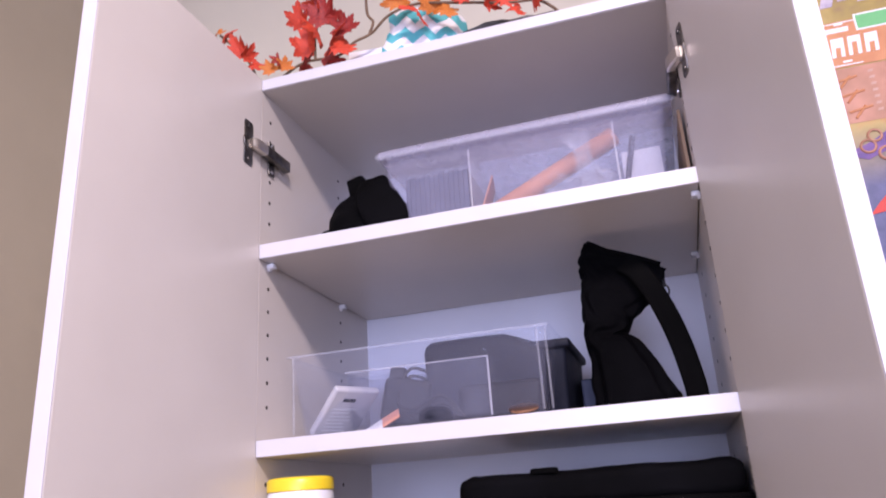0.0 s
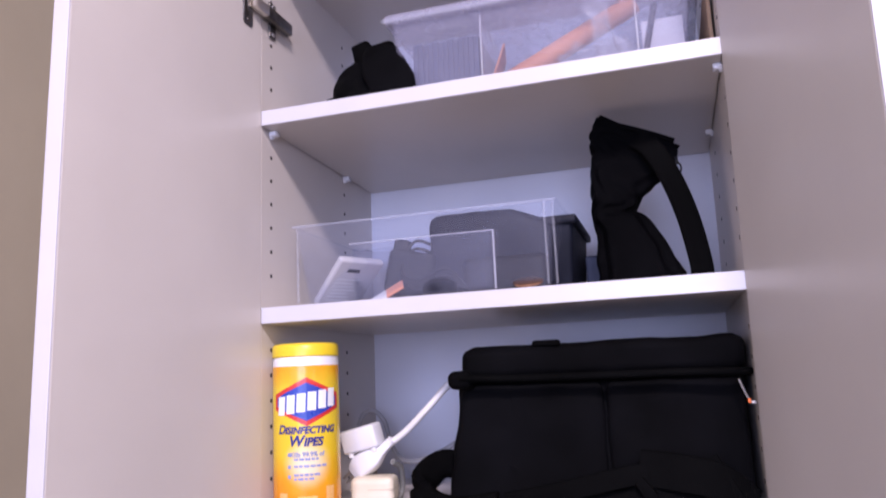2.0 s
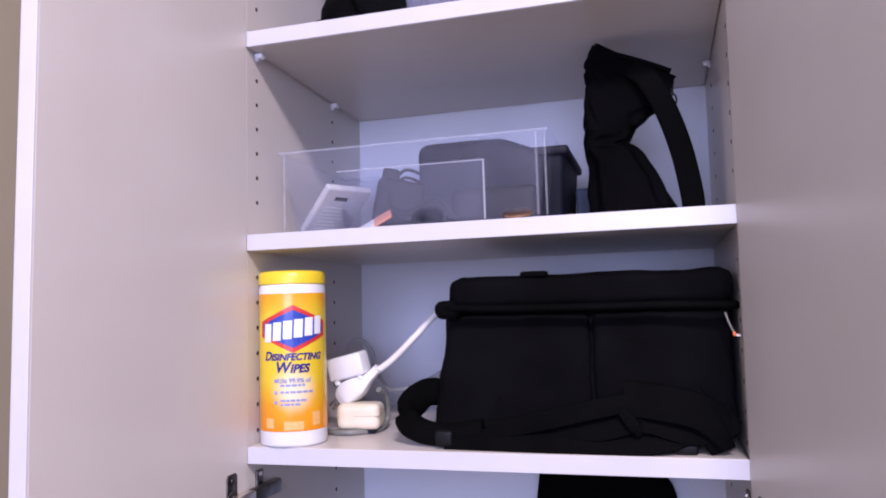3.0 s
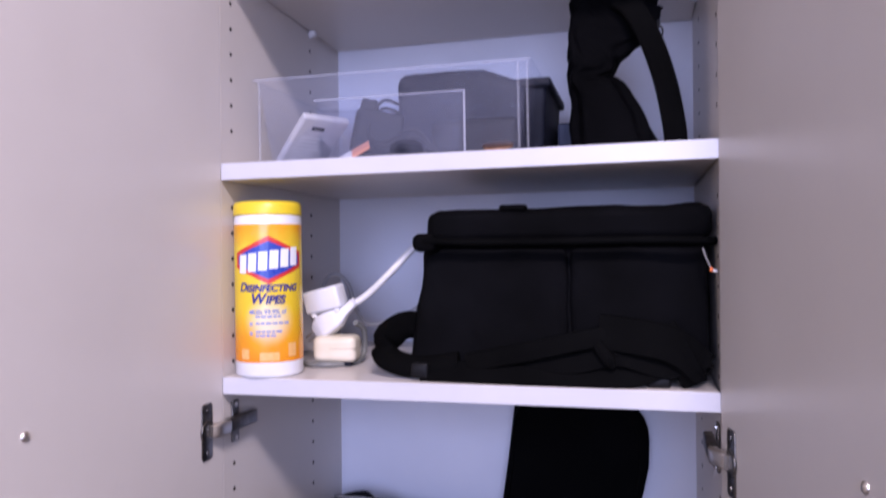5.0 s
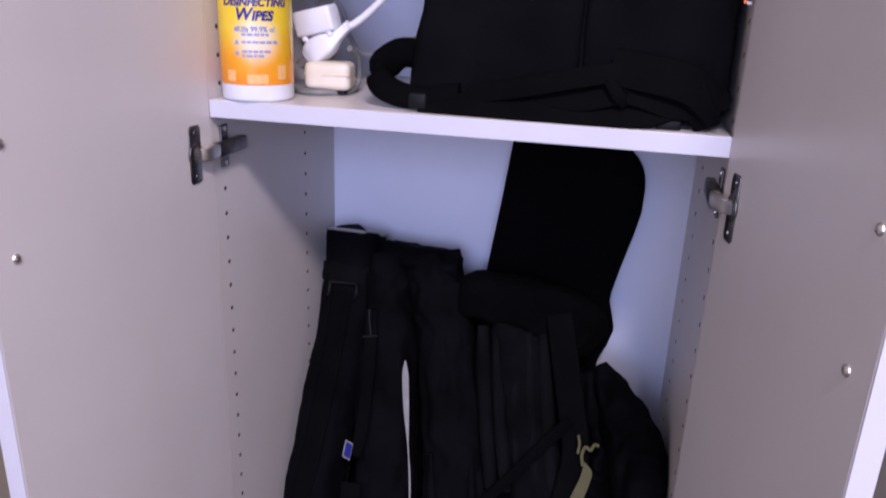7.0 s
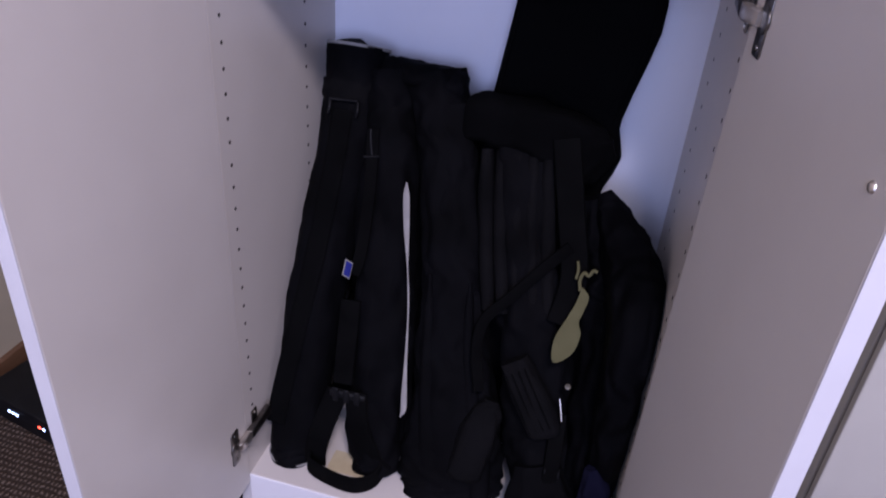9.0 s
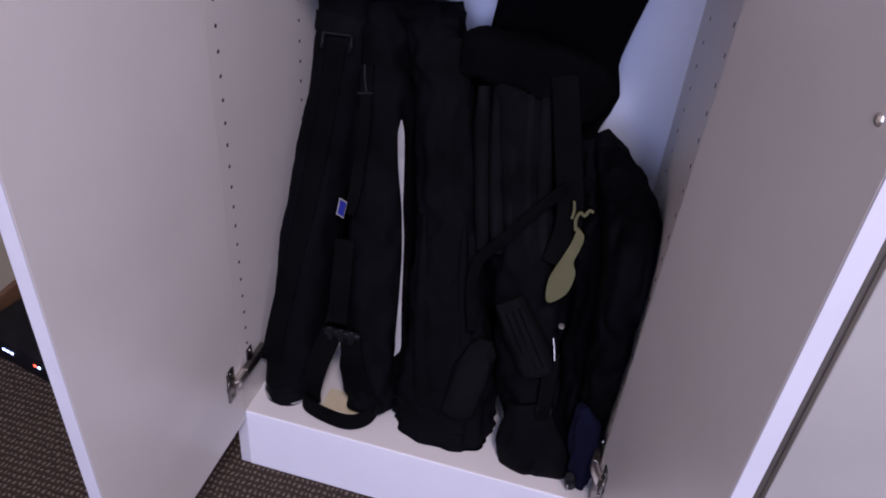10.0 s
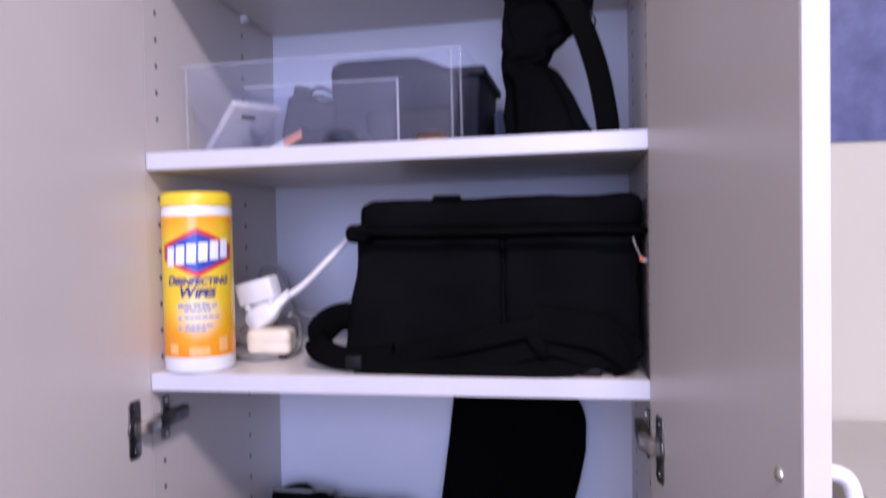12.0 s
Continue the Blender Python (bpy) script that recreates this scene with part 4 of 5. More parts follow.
on_can("lettering", small_caps("DISINFECTING", 0.0114, 0.0005), NAVY_INK, 0.1105, 0.0003, "navy words")
on_can("lettering", small_caps("WIPES", 0.0138, 0.0006, 0.22), NAVY_INK, 0.0965, 0.0003, "navy words")
on_can("lettering", lettering("Kills 99.9% of", 0.0078, 0.0002), PALE_INK, 0.0825, 0.0004, "faded blue words")
wr = random.Random(12)
for z, n in ((0.0055, 5), (-0.0025, 6), (-0.0125, 5), (-0.0172, 4)):
    line, x = bmesh.new(), -0.0165
    for k in range(n):
        w = wr.uniform(0.0035, 0.0075)
        merge(line, sheet([(x, z - 0.0013), (x + w, z - 0.0013), (x + w, z + 0.0013), (x, z + 0.0013)]))
        x += w + 0.0013
    on_can("print_line", line, PALE_INK, 0.0715, 0.0004, "faded blue print line")
ticks = bmesh.new()
for z in (0.011, -0.003, -0.0145):
    merge(ticks, sheet([(-0.0245, z - 0.002), (-0.0205, z - 0.002), (-0.0205, z + 0.002), (-0.0245, z + 0.002)]))
on_can("check_mark", ticks, PALE_INK, 0.0715, 0.0004, "faded check marks")
for du, w, h, z in ((0.0, 0.012, 0.005, 0.029), (0.029, 0.006, 0.008, 0.036), (-0.031, 0.006, 0.006, 0.032)):
    on_can("print_block", sheet([(-w, -h), (w, -h), (w, h), (-w, h)], 2), mottled("pale_orange_print", (0.84, 0.44, 0.12), (0.85, 0.5, 0.18), 0.3, 200), z, 0.0002, "pale orange print block", du)

plugs = thing("plug_adapter", pose(-0.203, 0.118, S3 + 0.086, 6, -13, -6), "white plug adapter resting on a power cord", "plug adapter")
part("body", box(-0.027, 0.027, -0.014, 0.014, -0.013, 0.018, 0.004, seg=3), WHITE_PLASTIC, plugs, smooth=True)
for x in (-0.018, 0.018):
    part("pin", cyl(0.0042, 0.006, pose(x, -0.008, -0.0185), 12, 0.0012), WHITE_PLASTIC, plugs)
lead = thing("power_cord", (-0.191, 0.12, S3 + 0.005), "white power cord with a moulded plug, coiled behind", "power cord")
part("plug", sweep([(-0.024, 0.0, 0.038, 0.010, 0.009), (-0.014, -0.002, 0.047, 0.015, 0.012), (0.004, -0.004, 0.057, 0.013, 0.011), (0.016, -0.004, 0.066, 0.007, 0.007), (0.03, -0.003, 0.079, 0.005, 0.005)], 5, 20, None, 5.0), WHITE_PLASTIC, lead, "moulded white plug", True)
part("prong", cyl(0.002, 0.018, pose(-0.024, 0, 0.036, 0, -130, 0), 8), NICKEL, lead)
part("prong", cyl(0.002, 0.018, pose(-0.030, 0.004, 0.041, 0, -130, 0), 8), NICKEL, lead)
part("cord", cord([(0.022, -0.003, 0.072), (0.05, 0.0, 0.091), (0.082, 0.006, 0.122), (0.112, 0.02, 0.154), (0.14, 0.05, 0.172), (0.20, 0.1, 0.178)], 0.0047, 8, 10), WHITE_CORD, lead, smooth=True)
for k in range(5):
    q = Vector((0.018 + 0.0032 * k, -0.004, 0.0685 + 0.0030 * k))
    part("strain_relief", cyl(0.0068 - 0.0002 * k, 0.0014, Matrix.Translation(q) @ pose(0, 0, 0, 0, 47, 0), 14), WHITE_PLASTIC, lead)
part("cord", cord([(-0.092, 0.15, 0.05), (-0.084, 0.16, 0.100), (-0.066, 0.165, 0.112), (-0.046, 0.165, 0.095), (-0.034, 0.16, 0.062), (-0.010, 0.15, 0.036), (0.030, 0.14, 0.040), (0.055, 0.14, 0.050), (0.085, 0.14, 0.068), (0.115, 0.15, 0.102), (0.14, 0.155, 0.145)], 0.0036, 8, 8), GREY_CORD, lead, smooth=True)
part("cord", cord([(-0.046, -0.012, -0.001), (-0.02, -0.03, -0.001), (0.005, -0.028, -0.001), (0.028, 0.0, -0.001), (0.03, 0.03, 0.008), (0.034, 0.02, 0.04), (0.03, 0.0, 0.052)], 0.004, 8, 8), mottled("dull_grey_cord", (0.16, 0.16, 0.15), (0.22, 0.22, 0.2), 0.5, 30), lead, "dull grey cord", True)
timer = thing("plug_socket", pose(-0.184, 0.112, S3 + 0.0005, 0, 0, 8), "cream plug socket block lying on the shelf", "socket")
part("body", softbox(-0.029, 0.029, -0.02, 0.02, 0.006, 0.040, 0.008, 10, 0.0006, 30), CREAM_PLASTIC, timer, smooth=True)
part("seam", box(-0.0288, 0.0288, -0.0198, 0.0198, 0.0235, 0.0247, 0.0004), mottled("seam_brown", (0.45, 0.38, 0.25), (0.5, 0.42, 0.3), 0.6, 40), timer)
part("foot", box(-0.022, 0.022, -0.012, 0.014, 0.0, 0.0068, 0.002), GREY_PLASTIC, timer)

bag = thing("black_equipment_bag", (0.115, 0.17, S3), "black padded equipment bag lying full on the shelf", "bag")


def bag_lean(p):
    k = max(0.0, min(1.0, p.z / 0.16))
    return Vector((p.x + (0.022 * k if p.x < -0.1 else 0), p.y + 0.018 * k * (p.y < 0), p.z))


part("body", softbox(-0.182, 0.170, -0.135, 0.16, 0.004, 0.172, 0.024, 22, 0.006, 14, 1.0, bag_lean), BLACK_CLOTH, bag, smooth=True)
part("lid", softbox(-0.150, 0.170, -0.142, 0.16, 0.160, 0.199, 0.013, 26, 0.003, 16, 3.0), BLACK_CLOTH, bag, "zipped padded top", True)
part("lid_piping", cord([(-0.160, -0.06, 0.164), (-0.160, -0.14, 0.164), (-0.10, -0.146, 0.161), (0.0, -0.147, 0.160), (0.1, -0.147, 0.160), (0.168, -0.146, 0.158), (0.172, -0.08, 0.158)], 0.0045, 6, 8), WEBBING, bag, smooth=True)
part("front_pocket", softbox(-0.176, 0.0145, -0.1425, -0.11, 0.012, 0.156, 0.010, 22, 0.003, 22, 6.0, bag_lean), BLACK_CLOTH, bag, smooth=True)
part("front_pocket", softbox(0.0165, 0.168, -0.1420, -0.11, 0.012, 0.156, 0.010, 22, 0.003, 22, 9.0, bag_lean), BLACK_CLOTH, bag, smooth=True)
part("grab_tab", softbox(-0.062, -0.030, -0.142, -0.128, 0.196, 0.2035, 0.003, 8, 0.001, 40), WEBBING, bag, "small webbing grab tab", True)
part("lid_corner", softbox(-0.166, -0.135, -0.15, -0.06, 0.150, 0.172, 0.009, 10, 0.002, 30), BLACK_CLOTH, bag, smooth=True)
part("shoulder_pad", sweep([(-0.155, -0.06, 0.048, 0.016, 0.008), (-0.190, -0.09, 0.058, 0.018, 0.010), (-0.209, -0.115, 0.044, 0.018, 0.012), (-0.203, -0.13, 0.022, 0.016, 0.010), (-0.16, -0.142, 0.014, 0.014, 0.008), (-0.11, -0.146, 0.022, 0.013, 0.008)], 6, 14, (0, 0.5, 1), 2.6, 0.05, 3, 0.001), WEBBING, bag, "rolled shoulder strap pad", True)
part("strap", strap([(-0.155, -0.150, 0.010), (-0.09, -0.156, 0.012), (-0.02, -0.158, 0.009), (0.04, -0.160, 0.008), (0.09, -0.158, 0.014), (0.125, -0.15, 0.028)], 0.013, 0.003, (0, 0.5, 1)), WEBBING, bag, "loose flat strap", True)
part("strap", strap([(-0.10, -0.152, 0.022), (-0.03, -0.158, 0.036), (0.03, -0.160, 0.050), (0.06, -0.158, 0.052), (0.085, -0.154, 0.03)], 0.011, 0.003, (0, 0.2, 1)), WEBBING, bag, smooth=True)
part("strap", strap([(0.05, -0.155, 0.06), (0.09, -0.160, 0.055), (0.13, -0.158, 0.045), (0.16, -0.15, 0.02)], 0.020, 0.004, (0, 0.2, 1)), WEBBING, bag, smooth=True)
part("buckle", box(-0.166, -0.145, -0.158, -0.148, 0.003, 0.021, 0.003), BLACK_PLASTIC, bag, "black plastic buckle", True)
part("buckle", box(0.100, 0.125, -0.158, -0.146, 0.0, 0.012, 0.003), BLACK_PLASTIC, bag, "black plastic buckle", True)
part("strap", strap([(-0.03, -0.150, 0.030), (0.02, -0.156, 0.024), (0.07, -0.158, 0.034), (0.12, -0.156, 0.022), (0.165, -0.148, 0.034)], 0.012, 0.003, (0, 0.3, 1)), WEBBING, bag, smooth=True)
part("strap", strap([(0.118, -0.150, 0.066), (0.130, -0.156, 0.045), (0.142, -0.157, 0.022), (0.150, -0.152, 0.005)], 0.014, 0.003, (1, 0, 0.2)), WEBBING, bag, smooth=True)
part("strap_end", sweep([(0.048, -0.163, 0.048, 0.006, 0.003), (0.060, -0.166, 0.032, 0.007, 0.003), (0.066, -0.164, 0.022, 0.003, 0.002)], 5, 10, (1, 0, 0.6), 3), WEBBING, bag, "stiff strap end", True)
zp = part("zip_pull", cord([(0.160, -0.149, 0.150), (0.163, -0.152, 0.14), (0.167, -0.153, 0.130)], 0.0011, 5, 8), PIPING, bag, "pale zip pull", True)
part("tag", box(0.1662, 0.1695, -0.156, -0.152, 0.125, 0.130, 0.001), ORANGE, zp, "orange tag")
part("cord_end", cord([(0.170, -0.153, 0.126), (0.174, -0.155, 0.1255)], 0.0015, 3, 6), WHITE_PLASTIC, zp)

# what stands on the sagging shelves leans with them
for ob in list(scene.objects):
    if ob.type == "EMPTY" and ob.parent is None and -0.3 < ob.location.x < 0.3 and -0.02 < ob.location.y < D:
        for k in (0, 1, 2):
            if SHELVES[k] - 0.002 < ob.location.z < SHELVES[k] + 0.15:
                ob.matrix_basis = tilt(k) @ ob.matrix_basis

# ---- bottom compartment ----
def lean(z):
    """The front of the leaning bags at a height."""
    return 0.03 + 0.381 * (z - BOTTOM)


def leaning(rows, depth, **kw):
    """A leaning body, flat where it stands on the cabinet's bottom."""
    x, z, w = rows[0]
    if z < BOTTOM + 0.012:
        rows = [(x, z - 0.022, w)] + rows
    bm = sweep([(x, lean(z) + depth, z, w, depth) for x, z, w in rows], side=(1, 0, 0), **kw)
    for v in bm.verts:
        v.co.z = max(v.co.z, BOTTOM + 0.0006)
        v.co.x = max(-0.2885, min(0.2885, v.co.x))
    return bm


def on_front(pts, off=0.006):
    """Places x, z on the front of the leaning bags, a little before it."""
    return [(x, lean(z) - off, z) for x, z in pts]


def bag_thing(name, x, label, cat):
    return thing(name, (x, 0.08, BOTTOM), label, cat), Vector((x, 0.08, BOTTOM))


def put_in(parent, o, name, bm, mat, label="", smooth=True):
    bmesh.ops.translate(bm, vec=-o, verts=bm.verts)
    return part(name, bm, mat, parent, label, smooth)


ta, o = bag_thing("long_tube_bag", -0.24, "long round black carrying bag leaning in the corner", "tube bag")
put_in(ta, o, "body", leaning([(-0.243, 0.078, 0.042), (-0.243, 0.092, 0.0455), (-0.243, 0.20, 0.047), (-0.242, 0.34, 0.047), (-0.236, 0.45, 0.047), (-0.224, 0.56, 0.047), (-0.224, 0.64, 0.048), (-0.227, 0.710, 0.0505)], 0.046, steps=14, n=56, folds=0.016, lobes=5, crease=0.004, seed=1.0), BLACK_CLOTH)
put_in(ta, o, "base_rim", cyl(0.0450, 0.0035, pose(-0.243, 0.079, BOTTOM + 0.0003) @ Matrix.Diagonal((1, 1.06, 1, 1)), 32, 0.001), PIPING, "white rim at the foot")
put_in(ta, o, "top_rim", leaning([(-0.227, 0.708, 0.0510), (-0.227, 0.712, 0.0510)], 0.049, steps=3, n=28), PIPING, "white rim round the top")
cap = leaning([(-0.226, 0.7085, 0.0450), (-0.225, 0.7115, 0.0410), (-0.223, 0.714, 0.030)], 0.045, steps=4, n=28, folds=0.03, lobes=4)
for v in cap.verts:
    # pressed down, sagging a little towards the rim
    v.co.z = min(v.co.z, 0.7125 + 0.05 * (v.co.z - 0.7125))
put_in(ta, o, "cap", cap, BLACK_CLOTH)
put_in(ta, o, "collar", leaning([(-0.224, 0.632, 0.0495), (-0.224, 0.640, 0.0505), (-0.225, 0.652, 0.0505), (-0.225, 0.660, 0.0495)], 0.0475, steps=4, n=40, folds=0.01), BLACK_CANVAS)
put_in(ta, o, "strap", strap(on_front([(-0.222, 0.636), (-0.226, 0.54), (-0.236, 0.42), (-0.250, 0.30), (-0.262, 0.20), (-0.266, 0.145)], 0.004), 0.017, 0.0022, (1, 0, 0)), WEBBING, "flat carrying strap")
for x in (-0.244, -0.199):
    put_in(ta, o, "strap_ring", cord([(x, lean(0.646) - 0.003, 0.648), (x + 0.002, lean(0.638) - 0.008, 0.638), (x, lean(0.628) - 0.004, 0.628)], 0.0024, 5, 8), BLACK_PLASTIC, "dark ring")
put_in(ta, o, "strap_bar", cord(on_front([(-0.244, 0.649), (-0.199, 0.651)]), 0.0022, 3, 8), BLACK_PLASTIC)
put_in(ta, o, "foot_patch", leaning([(-0.246, 0.125, 0.037), (-0.245, 0.150, 0.039)], 0.048, steps=3, n=28, folds=0.02), BLACK_CANVAS)

tb, o = bag_thing("tripod_bag", -0.12, "slim black tripod bag with an end handle loop", "tripod bag")
put_in(tb, o, "body", leaning([(-0.100, 0.086, 0.030), (-0.100, 0.104, 0.042), (-0.107, 0.20, 0.050), (-0.122, 0.33, 0.052), (-0.137, 0.44, 0.049), (-0.146, 0.55, 0.045), (-0.158, 0.63, 0.041), (-0.164, 0.685, 0.037)], 0.044, steps=14, n=56, folds=0.04, lobes=6, crease=0.006, seed=3.0), BLACK_CLOTH)
put_in(tb, o, "end_pocket", leaning([(-0.092, 0.084, 0.036), (-0.096, 0.11, 0.042), (-0.108, 0.155, 0.045), (-0.118, 0.205, 0.042)], 0.03, steps=7, n=28, folds=0.06, lobes=4, crease=0.004, seed=5.0), BLACK_CLOTH)
put_in(tb, o, "handle_loop", strap([(-0.202, 0.046, 0.100), (-0.192, 0.030, 0.092), (-0.150, 0.019, 0.089), (-0.112, 0.018, 0.089), (-0.086, 0.034, 0.093), (-0.074, 0.060, 0.106)], 0.016, 0.003, (0, 0.1, 1)), WEBBING, "webbing loop")
put_in(tb, o, "strap", strap([(-0.076, 0.054, 0.098), (-0.094, 0.052, 0.122), (-0.120, lean(0.165) - 0.006, 0.165), (-0.134, lean(0.222) - 0.010, 0.222)], 0.019, 0.003, (1, 0, 0.3)), WEBBING, "broad webbing strap")
put_in(tb, o, "strap", strap([(-0.166, lean(0.215) - 0.004, 0.220), (-0.182, lean(0.16) - 0.002, 0.165), (-0.192, 0.050, 0.115), (-0.192, 0.046, 0.085)], 0.019, 0.003, (1, 0, 0.2)), WEBBING, "broad webbing strap")
put_in(tb, o, "strap", strap([(-0.168, lean(0.36) + 0.002, 0.36), (-0.163, lean(0.29) - 0.004, 0.29), (-0.160, lean(0.24) - 0.008, 0.235)], 0.017, 0.0025, (1, 0, 0)), WEBBING)
buckle = box(-0.178, -0.116, lean(0.225) - 0.016, lean(0.225) - 0.006, 0.214, 0.228, 0.003)
for x in (-0.166, -0.148, -0.130):
    box(x - 0.005, x + 0.005, lean(0.225) - 0.019, lean(0.225) - 0.015, 0.209, 0.236, 0.0018, buckle)
put_in(tb, o, "buckle", buckle, BLACK_PLASTIC, "black slide buckle")
put_in(tb, o, "strap", strap(on_front([(-0.168, 0.618), (-0.160, 0.53), (-0.160, 0.44), (-0.166, 0.405)], 0.008), 0.010, 0.002, (1, 0, 0)), WEBBING)
put_in(tb, o, "strap_ring", cord(on_front([(-0.171, 0.618), (-0.168, 0.600), (-0.163, 0.582)], 0.011), 0.0020, 5, 8), BLACK_PLASTIC, "dark ring")
put_in(tb, o, "strap_ring", cord(on_front([(-0.176, 0.578), (-0.152, 0.582)], 0.011), 0.0020, 3, 8), BLACK_PLASTIC, "dark ring")
tag_spin = Matrix.Translation((-0.1765, lean(0.413) - 0.012, 0.413)) @ pose(0, 0, 0, 0, 12, -14)
tag = put_in(tb, o, "label_tag", merge(bmesh.new(), box(-0.0072, 0.0072, -0.0008, 0.0008, -0.0165, 0.0165, 0.0005), tag_spin), PIPING, "white edged blue tag", False)
put = merge(bmesh.new(), box(-0.0042, 0.0068, -0.0014, -0.0009, -0.0128, 0.0150, 0), tag_spin)
bmesh.ops.translate(put, vec=-o, verts=put.verts)
part("print", put, NAVY_INK, tag, "blue print")
line = [(-0.104, 0.552, 0.0012), (-0.1010, 0.531, 0.0050), (-0.0935, 0.488, 0.0046), (-0.0870, 0.455, 0.0026), (-0.0820, 0.430, 0.0012), (-0.0740, 0.390, 0.0016), (-0.0680, 0.348, 0.0015), (-0.0615, 0.288, 0.0026), (-0.0560, 0.240, 0.0046), (-0.0535, 0.219, 0.0044), (-0.0570, 0.206, 0.0008)]
put_in(tb, o, "piping", sweep([(x, lean(z) - 0.008, z, w, 0.001) for x, z, w in line], 6, 8, (1, 0, 0)), PIPING, "off-white lining showing at the open zip")

tc_, o = bag_thing("soft_black_bag", 0.0, "long soft black bag rolled over at its top", "bag")
put_in(tc_, o, "body", leaning([(0.032, 0.074, 0.078), (0.031, 0.090, 0.087), (0.026, 0.15, 0.083), (0.018, 0.22, 0.070), (0.000, 0.30, 0.060), (-0.012, 0.38, 0.053), (-0.030, 0.467, 0.051), (-0.056, 0.58, 0.047), (-0.082, 0.65, 0.046), (-0.098, 0.69, 0.048)], 0.042, steps=14, n=76, folds=0.03, lobes=9, crease=0.004, seed=8.0), BLACK_CLOTH)
put_in(tc_, o, "rolled_top", sweep([(-0.165, 0.297, 0.690, 0.016, 0.020), (-0.155, 0.295, 0.691, 0.022, 0.025), (-0.105, 0.292, 0.687, 0.023, 0.026), (-0.060, 0.292, 0.683, 0.023, 0.026), (-0.044, 0.292, 0.681, 0.016, 0.018)], 10, 44, (0, 0, 1), 2, 0.05, 5, 0.005, 4.0), BLACK_CLOTH)
put_in(tc_, o, "fold", leaning([(-0.07, 0.655, 0.040), (-0.052, 0.60, 0.036), (-0.036, 0.53, 0.026), (-0.018, 0.45, 0.014), (-0.006, 0.38, 0.006)], 0.020, steps=8, n=24, folds=0.08, lobes=4, crease=0.004, seed=2.0), BLACK_CLOTH)
for k, (xa, xb) in enumerate(((-0.052, 0.006), (-0.018, 0.046), (0.012, 0.088))):
    put_in(tc_, o, "fold", leaning([(xa + 0.004, 0.42, 0.004), (xa + 0.014, 0.34, 0.010), ((xa + xb) / 2, 0.24, 0.014), (xb - 0.010, 0.15, 0.018), (xb, 0.082, 0.016)], 0.012, steps=8, n=20, folds=0.04, lobes=3, crease=0.002, seed=40.0 + k), BLACK_CLOTH)

td, o = bag_thing("black_backpack", 0.12, "black ribbed backpack standing on end among bags", "backpack")
put_in(td, o, "body", leaning([(0.203, 0.074, 0.050), (0.200, 0.092, 0.057), (0.178, 0.15, 0.060), (0.154, 0.21, 0.058), (0.136, 0.30, 0.057), (0.111, 0.38, 0.056), (0.088, 0.47, 0.056), (0.066, 0.56, 0.056), (0.053, 0.62, 0.056), (0.046, 0.66, 0.045)], 0.05, steps=13, n=64, folds=0.04, lobes=6, crease=0.007, seed=11.0), BLACK_CLOTH)
for k in range(5):
    x = 0.006 + 0.0235 * k
    put_in(td, o, "padded_rib", leaning([(x + 0.042, 0.385, 0.010), (x + 0.024, 0.47, 0.0118), (x + 0.009, 0.55, 0.0118), (x, 0.610, 0.010)], 0.013, steps=6, n=16, folds=0.03, crease=0.0012, seed=k * 1.0), BLACK_CANVAS)
put_in(td, o, "top_flap", sweep([(-0.030, 0.275, 0.650, 0.030, 0.03), (-0.010, 0.272, 0.650, 0.036, 0.035), (0.05, 0.27, 0.648, 0.038, 0.036), (0.11, 0.272, 0.636, 0.042, 0.034), (0.150, 0.28, 0.612, 0.045, 0.026), (0.175, 0.29, 0.590, 0.030, 0.015)], 10, 44, (0, 0, 1), 3.6, 0.03, 4, 0.004, 6.0), FOAM)
put_in(td, o, "side_pouch", sweep([(0.058, lean(0.135) - 0.002, 0.132, 0.022, 0.014), (0.059, lean(0.15) - 0.004, 0.148, 0.030, 0.020), (0.068, lean(0.20) - 0.004, 0.20, 0.030, 0.020), (0.078, lean(0.24) - 0.003, 0.24, 0.025, 0.016), (0.082, lean(0.26), 0.260, 0.013, 0.008)], 9, 40, (1, 0, 0), 2.4, 0.05, 5, 0.004, 13.0), BLACK_CANVAS)
put_in(td, o, "front_pouch", sweep([(0.174, lean(0.237) - 0.012, 0.237, 0.020, 0.012), (0.166, lean(0.25) - 0.014, 0.25, 0.026, 0.017), (0.135, lean(0.293) - 0.014, 0.293, 0.027, 0.017), (0.104, lean(0.334) - 0.012, 0.334, 0.022, 0.012)], 7, 30, (0.75, 0, 0.62), 3.5, 0.03, 5, 0.003, 15.0), BLACK_CANVAS)
for k in range(4):
    u = -0.018 + 0.012 * k
    put_in(td, o, "piping", cord([(0.163 + u * 0.75, lean(0.255) - 0.0320, 0.253 + u * 0.62), (0.135 + u * 0.75, lean(0.293) - 0.0325, 0.293 + u * 0.62), (0.110 + u * 0.75, lean(0.327) - 0.0275, 0.326 + u * 0.62)], 0.0014, 5, 6), WEBBING)
put_in(td, o, "strap", strap(on_front([(0.120, 0.650), (0.134, 0.60), (0.150, 0.54), (0.164, 0.49), (0.168, 0.45), (0.160, 0.40)], 0.012), 0.020, 0.004, (1, 0, 0.1)), WEBBING, "broad padded shoulder strap")
put_in(td, o, "strap", strap(on_front([(0.155, 0.510), (0.119, 0.470), (0.084, 0.426), (0.050, 0.385), (0.046, 0.34), (0.060, 0.28)], 0.016), 0.009, 0.003, (0.7, 0, -0.7)), WEBBING, "crossing shoulder strap")
